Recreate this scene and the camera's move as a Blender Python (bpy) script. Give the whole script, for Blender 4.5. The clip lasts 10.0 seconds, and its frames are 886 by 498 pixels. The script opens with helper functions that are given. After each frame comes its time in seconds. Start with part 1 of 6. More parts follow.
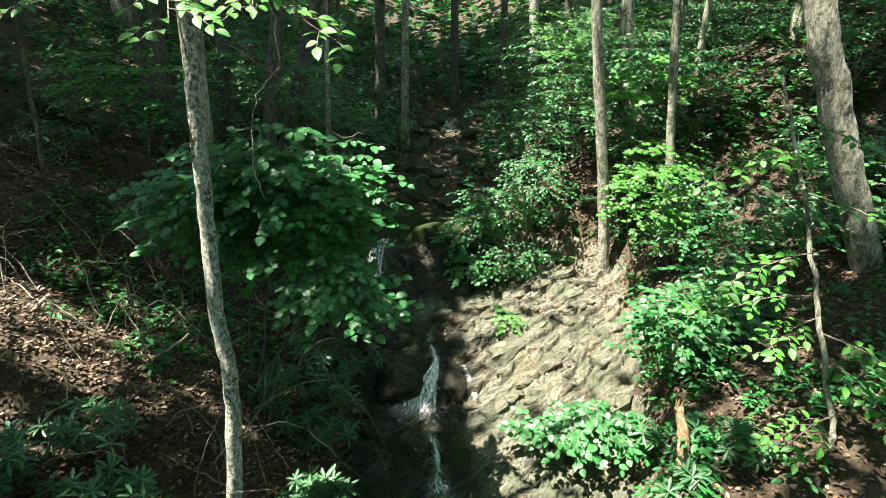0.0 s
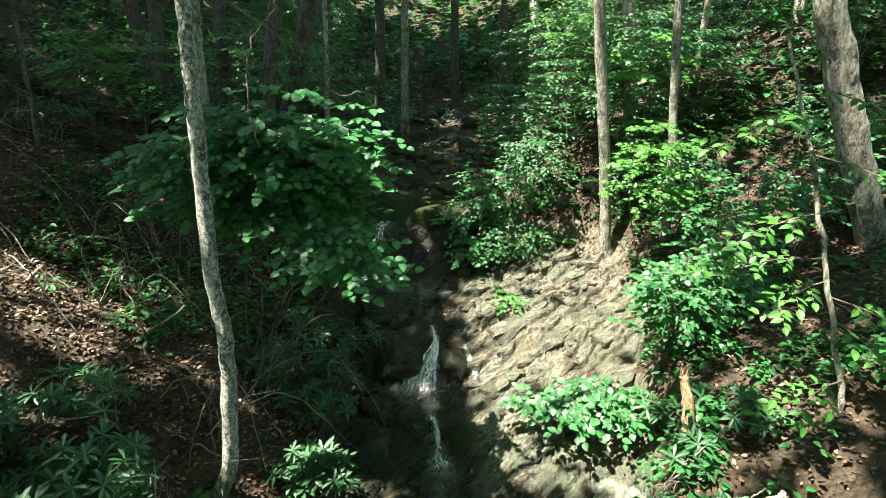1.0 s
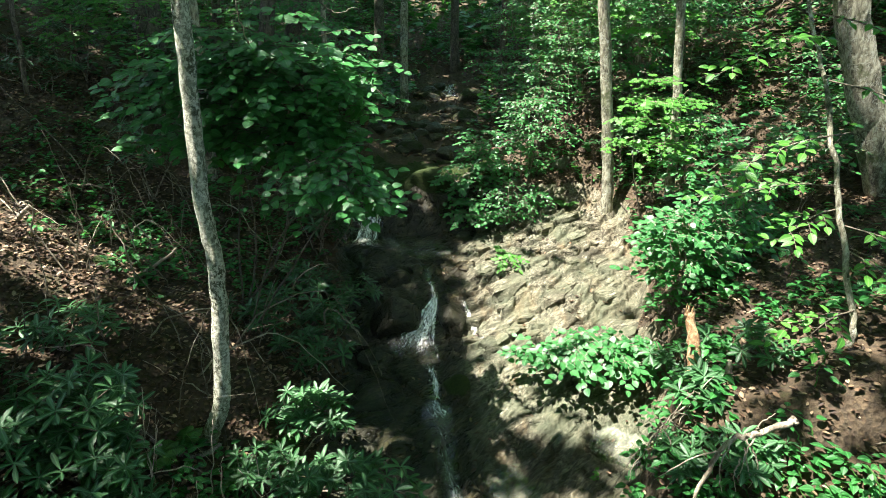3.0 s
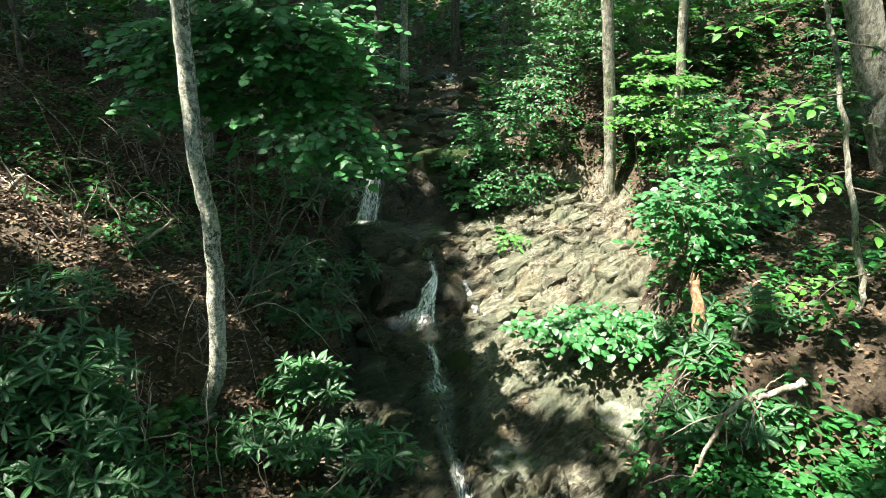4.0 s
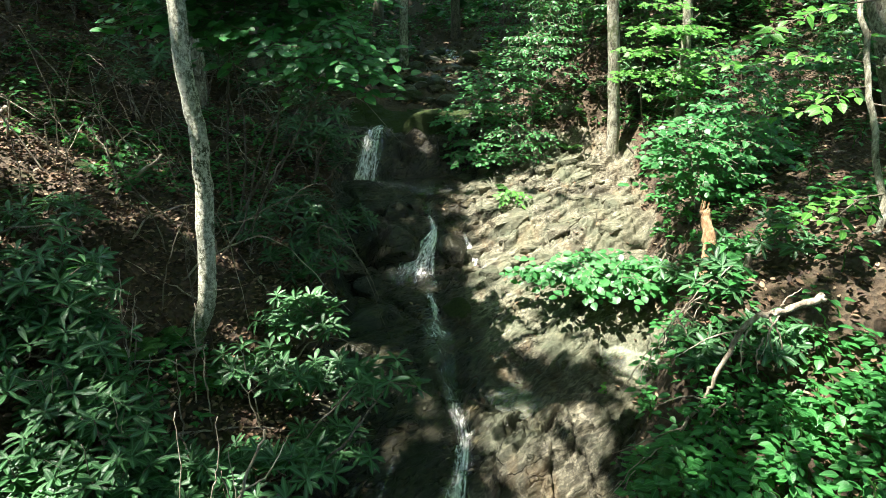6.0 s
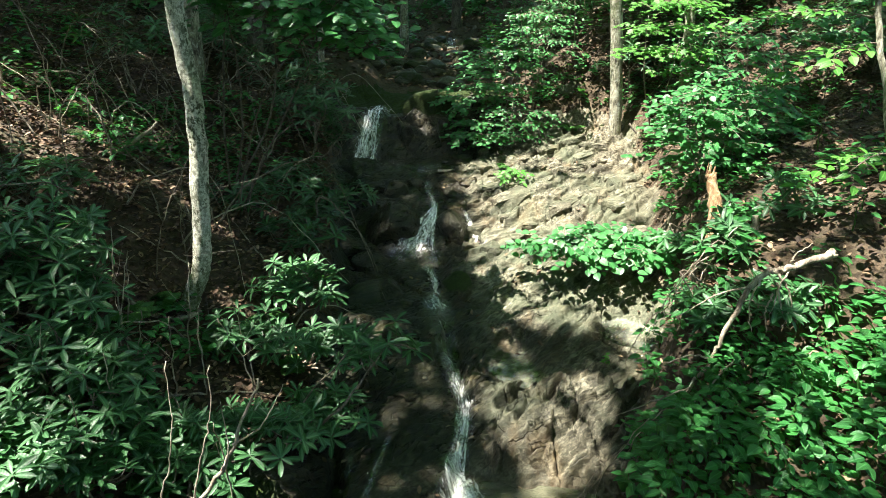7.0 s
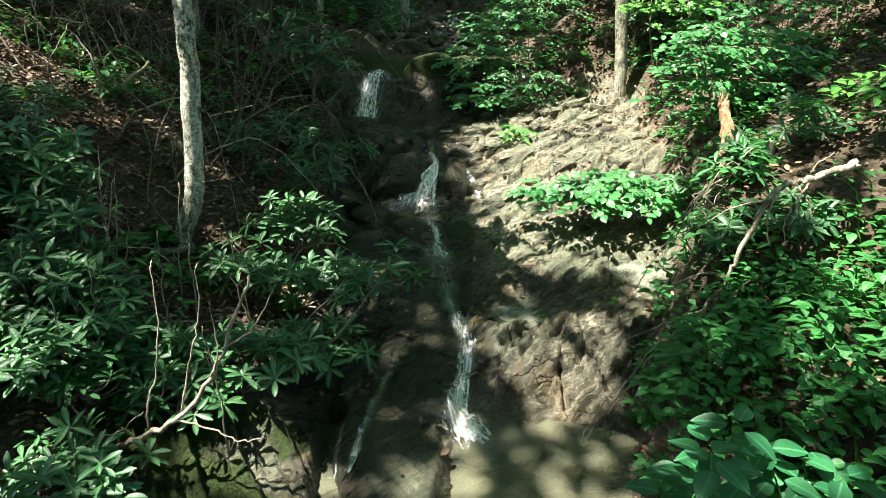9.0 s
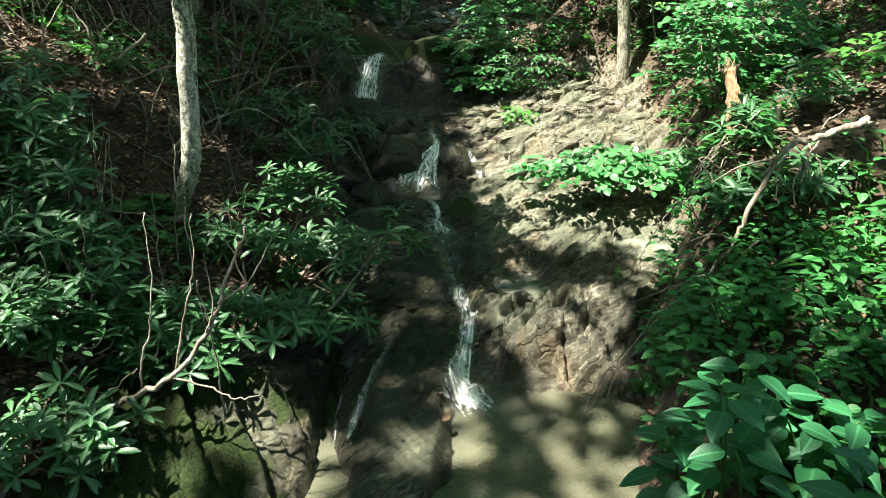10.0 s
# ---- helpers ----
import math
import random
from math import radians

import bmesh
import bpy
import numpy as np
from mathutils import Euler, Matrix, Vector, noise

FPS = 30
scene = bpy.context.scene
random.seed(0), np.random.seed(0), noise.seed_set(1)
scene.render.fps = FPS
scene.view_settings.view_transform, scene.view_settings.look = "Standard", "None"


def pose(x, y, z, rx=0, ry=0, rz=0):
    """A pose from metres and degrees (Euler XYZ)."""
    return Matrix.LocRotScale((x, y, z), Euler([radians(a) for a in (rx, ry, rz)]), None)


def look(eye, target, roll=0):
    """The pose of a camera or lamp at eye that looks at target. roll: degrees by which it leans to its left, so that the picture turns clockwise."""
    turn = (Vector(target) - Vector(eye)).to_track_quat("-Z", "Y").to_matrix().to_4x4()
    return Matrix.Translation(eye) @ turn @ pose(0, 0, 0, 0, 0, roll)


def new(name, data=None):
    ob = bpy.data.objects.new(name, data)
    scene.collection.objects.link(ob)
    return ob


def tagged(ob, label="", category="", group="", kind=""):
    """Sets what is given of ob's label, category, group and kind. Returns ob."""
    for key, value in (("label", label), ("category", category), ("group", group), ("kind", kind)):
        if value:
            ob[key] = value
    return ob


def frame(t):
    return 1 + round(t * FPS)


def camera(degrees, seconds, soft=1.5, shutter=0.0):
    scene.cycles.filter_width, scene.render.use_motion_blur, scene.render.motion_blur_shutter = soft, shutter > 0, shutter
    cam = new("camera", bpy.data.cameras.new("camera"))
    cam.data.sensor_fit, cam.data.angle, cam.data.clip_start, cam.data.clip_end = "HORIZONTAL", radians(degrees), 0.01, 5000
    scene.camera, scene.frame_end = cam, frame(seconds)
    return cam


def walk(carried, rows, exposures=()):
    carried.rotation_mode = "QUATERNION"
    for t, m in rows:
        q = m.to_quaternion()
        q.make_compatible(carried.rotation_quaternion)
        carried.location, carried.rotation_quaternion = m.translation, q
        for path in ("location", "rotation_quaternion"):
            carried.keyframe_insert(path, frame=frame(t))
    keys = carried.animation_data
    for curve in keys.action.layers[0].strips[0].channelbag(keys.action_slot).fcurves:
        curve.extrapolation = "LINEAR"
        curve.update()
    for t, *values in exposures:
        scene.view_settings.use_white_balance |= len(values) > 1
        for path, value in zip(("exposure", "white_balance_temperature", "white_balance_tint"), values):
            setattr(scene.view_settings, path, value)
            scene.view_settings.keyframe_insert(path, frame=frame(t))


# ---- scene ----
cam = camera(75.4, 10.0, 0.6)
PATH = [
    (0.0, 0.000, 0.000, 4.471, -17.97, 0.42, -0.11),
    (0.5, -0.011, 0.003, 4.327, -17.94, 0.31, -0.14),
    (1.0, -0.003, -0.001, 4.177, -17.94, 0.42, -0.11),
    (1.5, 0.002, -0.007, 4.051, -18.05, 0.32, -0.11),
    (2.0, 0.009, -0.012, 3.937, -18.23, 0.42, -0.05),
    (2.5, 0.004, -0.013, 3.807, -18.44, 0.32, -0.10),
    (4.0, 0.004, -0.010, 3.417, -18.73, 0.23, -0.03),
    (4.5, 0.005, -0.009, 3.269, -18.79, 0.23, -0.00),
    (5.0, 0.001, -0.006, 3.137, -18.94, 0.13, -0.03),
    (5.5, -0.003, -0.005, 3.007, -19.03, 0.02, -0.08),
    (7.0, 0.002, 0.001, 2.613, -19.27, -0.07, 0.04),
    (7.5, 0.001, -0.001, 2.486, -19.33, -0.07, 0.02),
    (8.0, -0.001, -0.000, 2.358, -19.36, 0.03, 0.05),
    (8.5, 0.005, -0.006, 2.248, -19.48, 0.04, 0.17),
    (9.0, -0.001, -0.005, 2.133, -19.51, 0.04, 0.14),
    (9.5, -0.004, -0.004, 2.028, -19.53, 0.04, 0.14),
    (10.0, -0.002, -0.008, 1.922, -19.62, 0.15, 0.21),
]
walk(cam, [(t, pose(x, y, z, 90 + pitch, roll, yaw)) for t, x, y, z, pitch, roll, yaw in PATH],
     [(0.0, 2.6, 6350, 7), (10.0, 2.77, 6400, 6)])

# ---- world, sun ----
SUN_DIR = Vector((-0.33, -0.13, 0.935)).normalized()  # towards the sun
world = bpy.data.worlds.new("sky")
scene.world = world
world.use_nodes = True
_wn = world.node_tree
_sky = _wn.nodes.new("ShaderNodeTexSky")
_sky.sky_type = "NISHITA"
_sky.sun_disc = False
_sky.sun_elevation = math.asin(SUN_DIR.z)
_sky.sun_rotation = math.atan2(SUN_DIR.x, SUN_DIR.y)
_wn.links.new(_sky.outputs[0], _wn.nodes["Background"].inputs[0])
_wn.nodes["Background"].inputs[1].default_value = 0.075
_sl = bpy.data.lights.new("sun", "SUN")
_sl.energy, _sl.angle, _sl.color = 4.0, radians(0.6), (1.0, 0.94, 0.83)
sun = new("sun", _sl)
sun.matrix_world = look(SUN_DIR * 30, (0, 0, 0))

rng = np.random.default_rng(7)


# ---- materials ----
class Nodes:
    """A small builder for node materials."""

    def __init__(self, name):
        self.mat = bpy.data.materials.new(name)
        self.mat.use_nodes = True
        self.t = self.mat.node_tree
        self.b = self.t.nodes["Principled BSDF"]
        self.out = self.t.nodes["Material Output"]

    def n(self, kind):
        return self.t.nodes.new("ShaderNode" + kind)

    def link(self, a, b):
        self.t.links.new(a, b)

    def pos(self, scale=(1, 1, 1), rot=(0, 0, 0)):
        g = self.n("NewGeometry")
        m = self.n("Mapping")
        m.inputs["Scale"].default_value = scale
        m.inputs["Rotation"].default_value = rot
        self.link(g.outputs["Position"], m.inputs["Vector"])
        return m.outputs[0]

    def noise(self, vec, scale, detail=6, rough=0.6, dist=0.0):
        q = self.n("TexNoise")
        q.inputs["Scale"].default_value, q.inputs["Detail"].default_value = scale, detail
        q.inputs["Roughness"].default_value, q.inputs["Distortion"].default_value = rough, dist
        self.link(vec, q.inputs["Vector"])
        return q.outputs["Fac"]

    def ramp(self, fac, *stops):
        r = self.n("ValToRGB")
        el = r.color_ramp.elements
        while len(el) < len(stops):
            el.new(0.5)
        for e, (p, c) in zip(el, stops):
            e.position = p
            e.color = (*c, 1) if not isinstance(c, (int, float)) else (c, c, c, 1)
        self.link(fac, r.inputs[0])
        return r.outputs[0]

    def mix(self, fac, a, b, blend="MIX"):
        m = self.n("Mix")
        m.data_type, m.blend_type = "RGBA", blend
        for sock, v in ((m.inputs[0], fac), (m.inputs[6], a), (m.inputs[7], b)):
            if isinstance(v, (int, float)):
                sock.default_value = v
            elif isinstance(v, tuple):
                sock.default_value = (*v, 1)
            else:
                self.link(v, sock)
        return m.outputs[2]

    def math(self, op, a, b=0.0):
        m = self.n("Math")
        m.operation = op
        for sock, v in zip(m.inputs, (a, b)):
            if isinstance(v, (int, float)):
                sock.default_value = v
            else:
                self.link(v, sock)
        return m.outputs[0]

    def bump(self, height, strength, distance):
        q = self.n("Bump")
        q.inputs["Strength"].default_value, q.inputs["Distance"].default_value = strength, distance
        self.link(height, q.inputs["Height"])
        self.link(q.outputs[0], self.b.inputs["Normal"])
        return q.outputs[0]

    def set(self, **kw):
        for k, v in kw.items():
            sock = self.b.inputs[k.replace("_", " ")]
            if isinstance(v, (int, float)):
                sock.default_value = v
            elif isinstance(v, tuple):
                sock.default_value = (*v, 1)
            else:
                self.link(v, sock)

    def attr(self, name):
        a = self.n("Attribute")
        a.attribute_name = name
        return a.outputs["Fac"]

    def rand(self):
        o, g = self.n("ObjectInfo"), self.n("NewGeometry")
        return self.math("FRACT", self.math("ADD", o.outputs["Random"], g.outputs["Random Per Island"]))


def leaf_material(name, dark, light, gloss=0.42, glow=0.3, yellow=0.0, vein=0.35):
    q = Nodes(name)
    r = q.rand()
    tex = q.noise(q.pos(), 2.2, 3)
    big = q.math("ADD", q.math("MULTIPLY", r, 0.6), q.math("MULTIPLY", tex, 0.4))
    stops = [(0.15, dark), (0.85, light)]
    if yellow:
        stops += [(1.0 - yellow, light), (1.0, (0.35, 0.30, 0.04))]
        stops.sort(key=lambda s: s[0])
    col = q.ramp(big, *stops)
    uv = q.n("UVMap")
    uv.uv_map = "leaf"
    sep = q.n("SeparateXYZ")
    q.link(uv.outputs[0], sep.inputs[0])
    across = q.math("ABSOLUTE", q.math("SUBTRACT", sep.outputs[0], 0.5))
    rib = q.math("LESS_THAN", across, 0.03)
    side = q.math("SINE", q.math("MULTIPLY", q.math("SUBTRACT", sep.outputs[1], q.math("MULTIPLY", across, 0.55)), 46.0))
    vh = q.math("ADD", q.math("MULTIPLY", side, 0.5), q.math("MULTIPLY", rib, -1.5))
    ribcol = tuple(min(1, c * 1.6 + 0.03) for c in light)
    col = q.mix(q.math("MULTIPLY", rib, 0.55), col, ribcol)
    spots = q.ramp(q.noise(q.pos(), 38, 4), (0.62, 0.0), (0.72, 1.0))
    col = q.mix(q.math("MULTIPLY", spots, 0.25), col, tuple(c * 0.5 for c in dark))
    q.set(Base_Color=col, Roughness=q.ramp(q.noise(q.pos(), 25, 3), (0.3, gloss - 0.08), (0.7, gloss + 0.12)), Specular_IOR_Level=0.5)
    q.bump(vh, vein, 0.0012)
    tr = q.n("BsdfTranslucent")
    q.link(q.mix(0.5, col, (0.13, 0.42, 0.04)), tr.inputs["Color"])
    ms = q.n("MixShader")
    ms.inputs[0].default_value = glow
    q.link(q.b.outputs[0], ms.inputs[1])
    q.link(tr.outputs[0], ms.inputs[2])
    q.link(ms.outputs[0], q.out.inputs["Surface"])
    return q.mat


LEAF_RHODO = leaf_material("rhododendron_leaf", (0.016, 0.060, 0.020), (0.050, 0.135, 0.048), 0.43, 0.20, 0.02)
LEAF_LAUREL = leaf_material("laurel_leaf", (0.012, 0.045, 0.015), (0.036, 0.10, 0.032), 0.36, 0.16)
LEAF_HEART = leaf_material("heart_leaf", (0.018, 0.095, 0.026), (0.06, 0.22, 0.06), 0.38, 0.30)
LEAF_MAPLE = leaf_material("maple_leaf", (0.035, 0.14, 0.018), (0.10, 0.29, 0.04), 0.45, 0.38)
LEAF_HERB = leaf_material("herb_leaf", (0.014, 0.09, 0.020), (0.045, 0.19, 0.042), 0.42, 0.30, 0.015, 0.6)
LEAF_BROAD = leaf_material("broad_herb_leaf", (0.010, 0.075, 0.026), (0.032, 0.15, 0.055), 0.42, 0.26, 0.01, 0.2)
LEAF_CANOPY = leaf_material("canopy_leaf", (0.03, 0.10, 0.02), (0.08, 0.2, 0.04), 0.5, 0.4)
LEAF_FERN = leaf_material("fern_leaf", (0.03, 0.10, 0.02), (0.08, 0.2, 0.04), 0.5, 0.35)


def litter_material():
    q = Nodes("dead_leaf")
    col = q.ramp(q.rand(), (0.0, (0.02, 0.012, 0.008)), (0.35, (0.085, 0.045, 0.024)), (0.7, (0.20, 0.12, 0.065)), (1.0, (0.42, 0.31, 0.20)))
    col = q.mix(q.math("MULTIPLY", q.noise(q.pos(), 30, 4), 0.6), col, (0.05, 0.03, 0.02))
    q.set(Base_Color=col, Roughness=0.75)
    q.bump(q.noise(q.pos(), 90, 4), 0.4, 0.002)
    return q.mat


def bark_material(name, dark, mid, light, moss=0.3, furrow=1.0, stretch=0.22, rings=False):
    q = Nodes(name)
    v = q.pos((1, 1, stretch))
    a = q.noise(v, 44, 9, 0.72, 0.5)
    b = q.noise(q.pos((1, 1, 0.7)), 9, 7, 0.65, 0.6)
    col = q.ramp(q.math("ADD", q.math("MULTIPLY", a, 0.55), q.math("MULTIPLY", b, 0.45)), (0.41, dark), (0.5, mid), (0.59, light))
    h = q.math("MULTIPLY", a, furrow)
    if rings:
        l = q.noise(q.pos((0.35, 0.35, 3.2)), 26, 3, 0.5)
        m = q.ramp(l, (0.60, 0.0), (0.66, 1.0))
        col = q.mix(q.math("MULTIPLY", m, 0.6), col, dark)
        h = q.math("SUBTRACT", h, q.math("MULTIPLY", m, 0.3))
    lich = q.ramp(q.noise(q.pos(), 21, 8, 0.72, 0.5), (0.53, 0.0), (0.59, 1.0))
    col = q.mix(q.math("MULTIPLY", lich, 0.6), col, tuple(min(0.6, c * 1.35) for c in light))
    if moss:
        mm = q.ramp(q.math("ADD", q.math("MULTIPLY", q.noise(q.pos(), 3.1, 3), 0.65), q.math("MULTIPLY", q.noise(q.pos(), 30, 5), 0.35)), (0.62 - moss * 0.3, 0.0), (0.74 - moss * 0.3, 1.0))
        col = q.mix(q.math("MULTIPLY", mm, 0.8), col, q.ramp(q.noise(q.pos(), 60, 3), (0.3, (0.03, 0.045, 0.012)), (0.7, (0.10, 0.13, 0.035))))
    q.set(Base_Color=col, Roughness=0.82)
    q.bump(h, 0.9, 0.02)
    return q.mat


def birch_material():
    q = Nodes("pale_birch_bark")
    pale = q.ramp(q.noise(q.pos((1, 1, 2.5)), 30, 6, 0.7), (0.35, (0.46, 0.44, 0.34)), (0.6, (0.74, 0.72, 0.62)))
    speck = q.ramp(q.noise(q.pos((1, 1, 0.75)), 40, 8, 0.75), (0.46, 0.0), (0.54, 1.0))
    patch = q.ramp(q.noise(q.pos((1.4, 1.4, 0.6)), 5, 6, 0.65, 0.5), (0.36, 0.4), (0.56, 1.0))
    col = q.mix(q.math("MULTIPLY", speck, patch), pale, (0.075, 0.08, 0.042))
    dash = q.ramp(q.noise(q.pos((0.7, 0.7, 3.0)), 30, 5, 0.6), (0.62, 0.0), (0.70, 0.5))
    col = q.mix(dash, col, (0.08, 0.07, 0.05))
    sep = q.n("SeparateXYZ")
    q.link(q.pos(), sep.inputs[0])
    low = q.ramp(q.math("ADD", q.math("MULTIPLY", sep.outputs[2], 0.5), q.math("MULTIPLY", q.noise(q.pos(), 22, 6, 0.7), 0.5)), (0.66, 1.0), (0.92, 0.0))
    col = q.mix(q.math("MULTIPLY", low, 0.9), col, q.ramp(q.noise(q.pos(), 70, 4), (0.3, (0.02, 0.03, 0.008)), (0.7, (0.11, 0.14, 0.03))))
    q.set(Base_Color=col, Roughness=0.8)
    q.bump(q.math("SUBTRACT", q.noise(q.pos((1, 1, 1.5)), 50, 7, 0.7), q.math("MULTIPLY", dash, 0.4)), 0.8, 0.012)
    return q.mat


BARK_PALE = birch_material()
BARK_GREY = bark_material("grey_bark", (0.05, 0.044, 0.03), (0.24, 0.22, 0.16), (0.52, 0.49, 0.38), 0.32, 1.0)
BARK_DARK = bark_material("dark_bark", (0.03, 0.024, 0.018), (0.09, 0.072, 0.055), (0.17, 0.145, 0.115), 0.2, 1.0)
BARK_TWIG = bark_material("twig_bark", (0.06, 0.045, 0.032), (0.15, 0.12, 0.09), (0.27, 0.23, 0.18), 0.0, 0.6)
WOOD_DEAD = bark_material("bleached_dead_wood", (0.13, 0.10, 0.075), (0.27, 0.22, 0.165), (0.42, 0.37, 0.29), 0.0, 0.8, 0.1)
WOOD_ROT = bark_material("splintered_rotten_wood", (0.16, 0.085, 0.04), (0.34, 0.2, 0.10), (0.52, 0.36, 0.22), 0.0, 1.2, 0.06)
LITTER = litter_material()


def rock_material(name="streambed_rock"):
    q = Nodes(name)
    wet, moss, soil = q.attr("wet"), q.attr("moss"), q.attr("soil")

    def beds(along, across, deep):
        m = q.n("Mapping")
        m.inputs["Scale"].default_value = (along, across, deep)
        q.link(q.pos((1, 1, 1), (0.25, 0.1, -0.67)), m.inputs["Vector"])
        return m.outputs[0]

    warp = q.n("VectorMath")
    warp.operation = "ADD"
    wn = q.n("TexNoise")
    wn.inputs["Scale"].default_value, wn.inputs["Detail"].default_value = 2.5, 4
    q.link(q.pos(), wn.inputs["Vector"])
    ws = q.n("VectorMath")
    ws.operation = "SCALE"
    ws.inputs["Scale"].default_value = 0.35
    q.link(wn.outputs["Color"], ws.inputs[0])
    q.link(beds(1.0, 2.6, 2.2), warp.inputs[0])
    q.link(ws.outputs[0], warp.inputs[1])
    vec = warp.outputs[0]
    band = q.noise(vec, 2.2, 8, 0.6, 0.4)
    lam = q.noise(beds(1.0, 3.4, 2.6), 7, 8, 0.66, 0.9)
    fib = q.noise(beds(1.3, 7.5, 5.5), 5.5, 9, 0.72, 0.8)
    vo = q.n("TexVoronoi")
    vo.feature = "DISTANCE_TO_EDGE"
    vo.inputs["Scale"].default_value = 1.3
    far = q.n("VectorMath")
    far.operation = "SCALE"
    far.inputs["Scale"].default_value = 1.6
    q.link(wn.outputs["Color"], far.inputs[0])
    bent = q.n("VectorMath")
    bent.operation = "ADD"
    q.link(beds(0.8, 4.2, 2.4), bent.inputs[0])
    q.link(far.outputs[0], bent.inputs[1])
    q.link(bent.outputs[0], vo.inputs["Vector"])
    crack = q.ramp(vo.outputs["Distance"], (0.0, 1.0), (0.03, 0.0))
    crack = q.math("MULTIPLY", crack, q.ramp(q.noise(q.pos(), 2.2, 4), (0.45, 0.0), (0.56, 1.0)))
    grain = q.noise(q.pos(), 110, 6, 0.7)
    col = q.ramp(band, (0.33, (0.045, 0.043, 0.032)), (0.43, (0.12, 0.112, 0.083)), (0.54, (0.21, 0.195, 0.15)), (0.68, (0.36, 0.34, 0.275)))
    col = q.mix(q.ramp(lam, (0.38, 0.65), (0.50, 0.0)), col, (0.07, 0.066, 0.048))
    col = q.mix(q.ramp(grain, (0.36, 0.45), (0.5, 0.0)), col, (0.09, 0.085, 0.065))
    col = q.mix(q.ramp(fib, (0.43, 0.95), (0.53, 0.0)), col, (0.045, 0.042, 0.031))
    col = q.mix(q.ramp(fib, (0.55, 0.0), (0.64, 0.55)), col, (0.42, 0.40, 0.34))
    col = q.mix(q.math("MULTIPLY", crack, 0.75), col, (0.025, 0.024, 0.02))
    rust = q.ramp(q.noise(q.pos((2.0, 0.8, 0.8), (0, 0, -0.3)), 2.6, 6, 0.6), (0.52, 0.0), (0.66, 1.0))
    col = q.mix(q.math("MULTIPLY", rust, 0.32), col, (0.18, 0.11, 0.045))
    grey = q.ramp(q.noise(q.pos(), 1.5, 5), (0.44, 0.0), (0.58, 1.0))
    col = q.mix(q.math("MULTIPLY", grey, 0.6), col, (0.09, 0.108, 0.072))
    col = q.mix(1.0, col, (1.06, 1.03, 0.96), "MULTIPLY")
    soilcol = q.ramp(q.noise(q.pos(), 34, 7, 0.7), (0.32, (0.05, 0.036, 0.022)), (0.68, (0.25, 0.185, 0.12)))
    col = q.mix(q.math("MULTIPLY", soil, q.ramp(q.noise(q.pos(), 6, 6, 0.65), (0.42, 0.2), (0.58, 0.95))), col, soilcol)
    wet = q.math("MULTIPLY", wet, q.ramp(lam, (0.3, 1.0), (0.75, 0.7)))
    # Wet tint, taken near black so the deep shade is in the colour too.
    wet_shade_col = q.mix(1.0, col, q.ramp(q.noise(beds(1.0, 1.6, 1.2), 5, 9, 0.72, 0.6), (0.40, (0.035, 0.032, 0.02)), (0.53, (0.11, 0.098, 0.06)), (0.66, (0.48, 0.42, 0.26))), "MULTIPLY")
    col = q.mix(wet, col, wet_shade_col)
    mf = q.ramp(q.math("MULTIPLY", moss, q.math("ADD", q.noise(beds(1, 2, 2), 6, 9, 0.75), 0.4)), (0.46, 0.0), (0.62, 0.95))
    mosscol = q.ramp(q.noise(q.pos(), 80, 6, 0.7), (0.38, (0.008, 0.016, 0.004)), (0.62, (0.055, 0.085, 0.015)))
    col = q.mix(mf, col, mosscol)
    rough = q.mix(wet, q.ramp(grain, (0.3, 0.6), (0.7, 0.88)), q.ramp(lam, (0.35, 0.16), (0.65, 0.42)))
    rough = q.mix(mf, rough, (0.92, 0.92, 0.92))
    q.set(Base_Color=col, Roughness=rough, Specular_IOR_Level=0.32)
    hgt = q.math("ADD", q.math("MULTIPLY", band, 0.8), q.math("MULTIPLY", lam, 0.45))
    hgt = q.math("ADD", hgt, q.math("MULTIPLY", grain, 0.12))
    hgt = q.math("ADD", hgt, q.math("SUBTRACT", q.math("MULTIPLY", fib, 0.3), q.math("MULTIPLY", crack, 0.35)))
    hgt = q.math("ADD", hgt, q.math("MULTIPLY", q.math("MULTIPLY", mf, q.noise(q.pos(), 150, 4)), 0.6))
    q.bump(hgt, 1.0, 0.045)
    return q.mat


ROCK = rock_material()


def soil_material():
    q = Nodes("forest_soil")
    a = q.noise(q.pos(), 30, 8, 0.7)
    b = q.noise(q.pos(), 2.6, 5)
    vor = q.n("TexVoronoi")
    vor.inputs["Scale"].default_value = 26
    q.link(q.pos((1, 1, 0.6)), vor.inputs["Vector"])
    col = q.ramp(a, (0.3, (0.018, 0.013, 0.008)), (0.5, (0.05, 0.036, 0.022)), (0.72, (0.12, 0.088, 0.052)))
    col = q.mix(q.math("MULTIPLY", vor.outputs["Color"], 0.3), col, (0.2, 0.12, 0.065))
    col = q.mix(q.ramp(b, (0.42, 0.0), (0.65, 0.5)), col, (0.04, 0.028, 0.018))
    g = q.ramp(q.math("ADD", q.math("MULTIPLY", q.noise(q.pos(), 1.4, 4), 0.7), q.math("MULTIPLY", q.noise(q.pos(), 18, 4), 0.3)), (0.56, 0.0), (0.68, 0.7))
    col = q.mix(g, col, (0.045, 0.06, 0.018))
    q.set(Base_Color=col, Roughness=0.9)
    q.bump(q.math("ADD", a, vor.outputs["Distance"]), 0.9, 0.03)
    return q.mat


SOIL = soil_material()


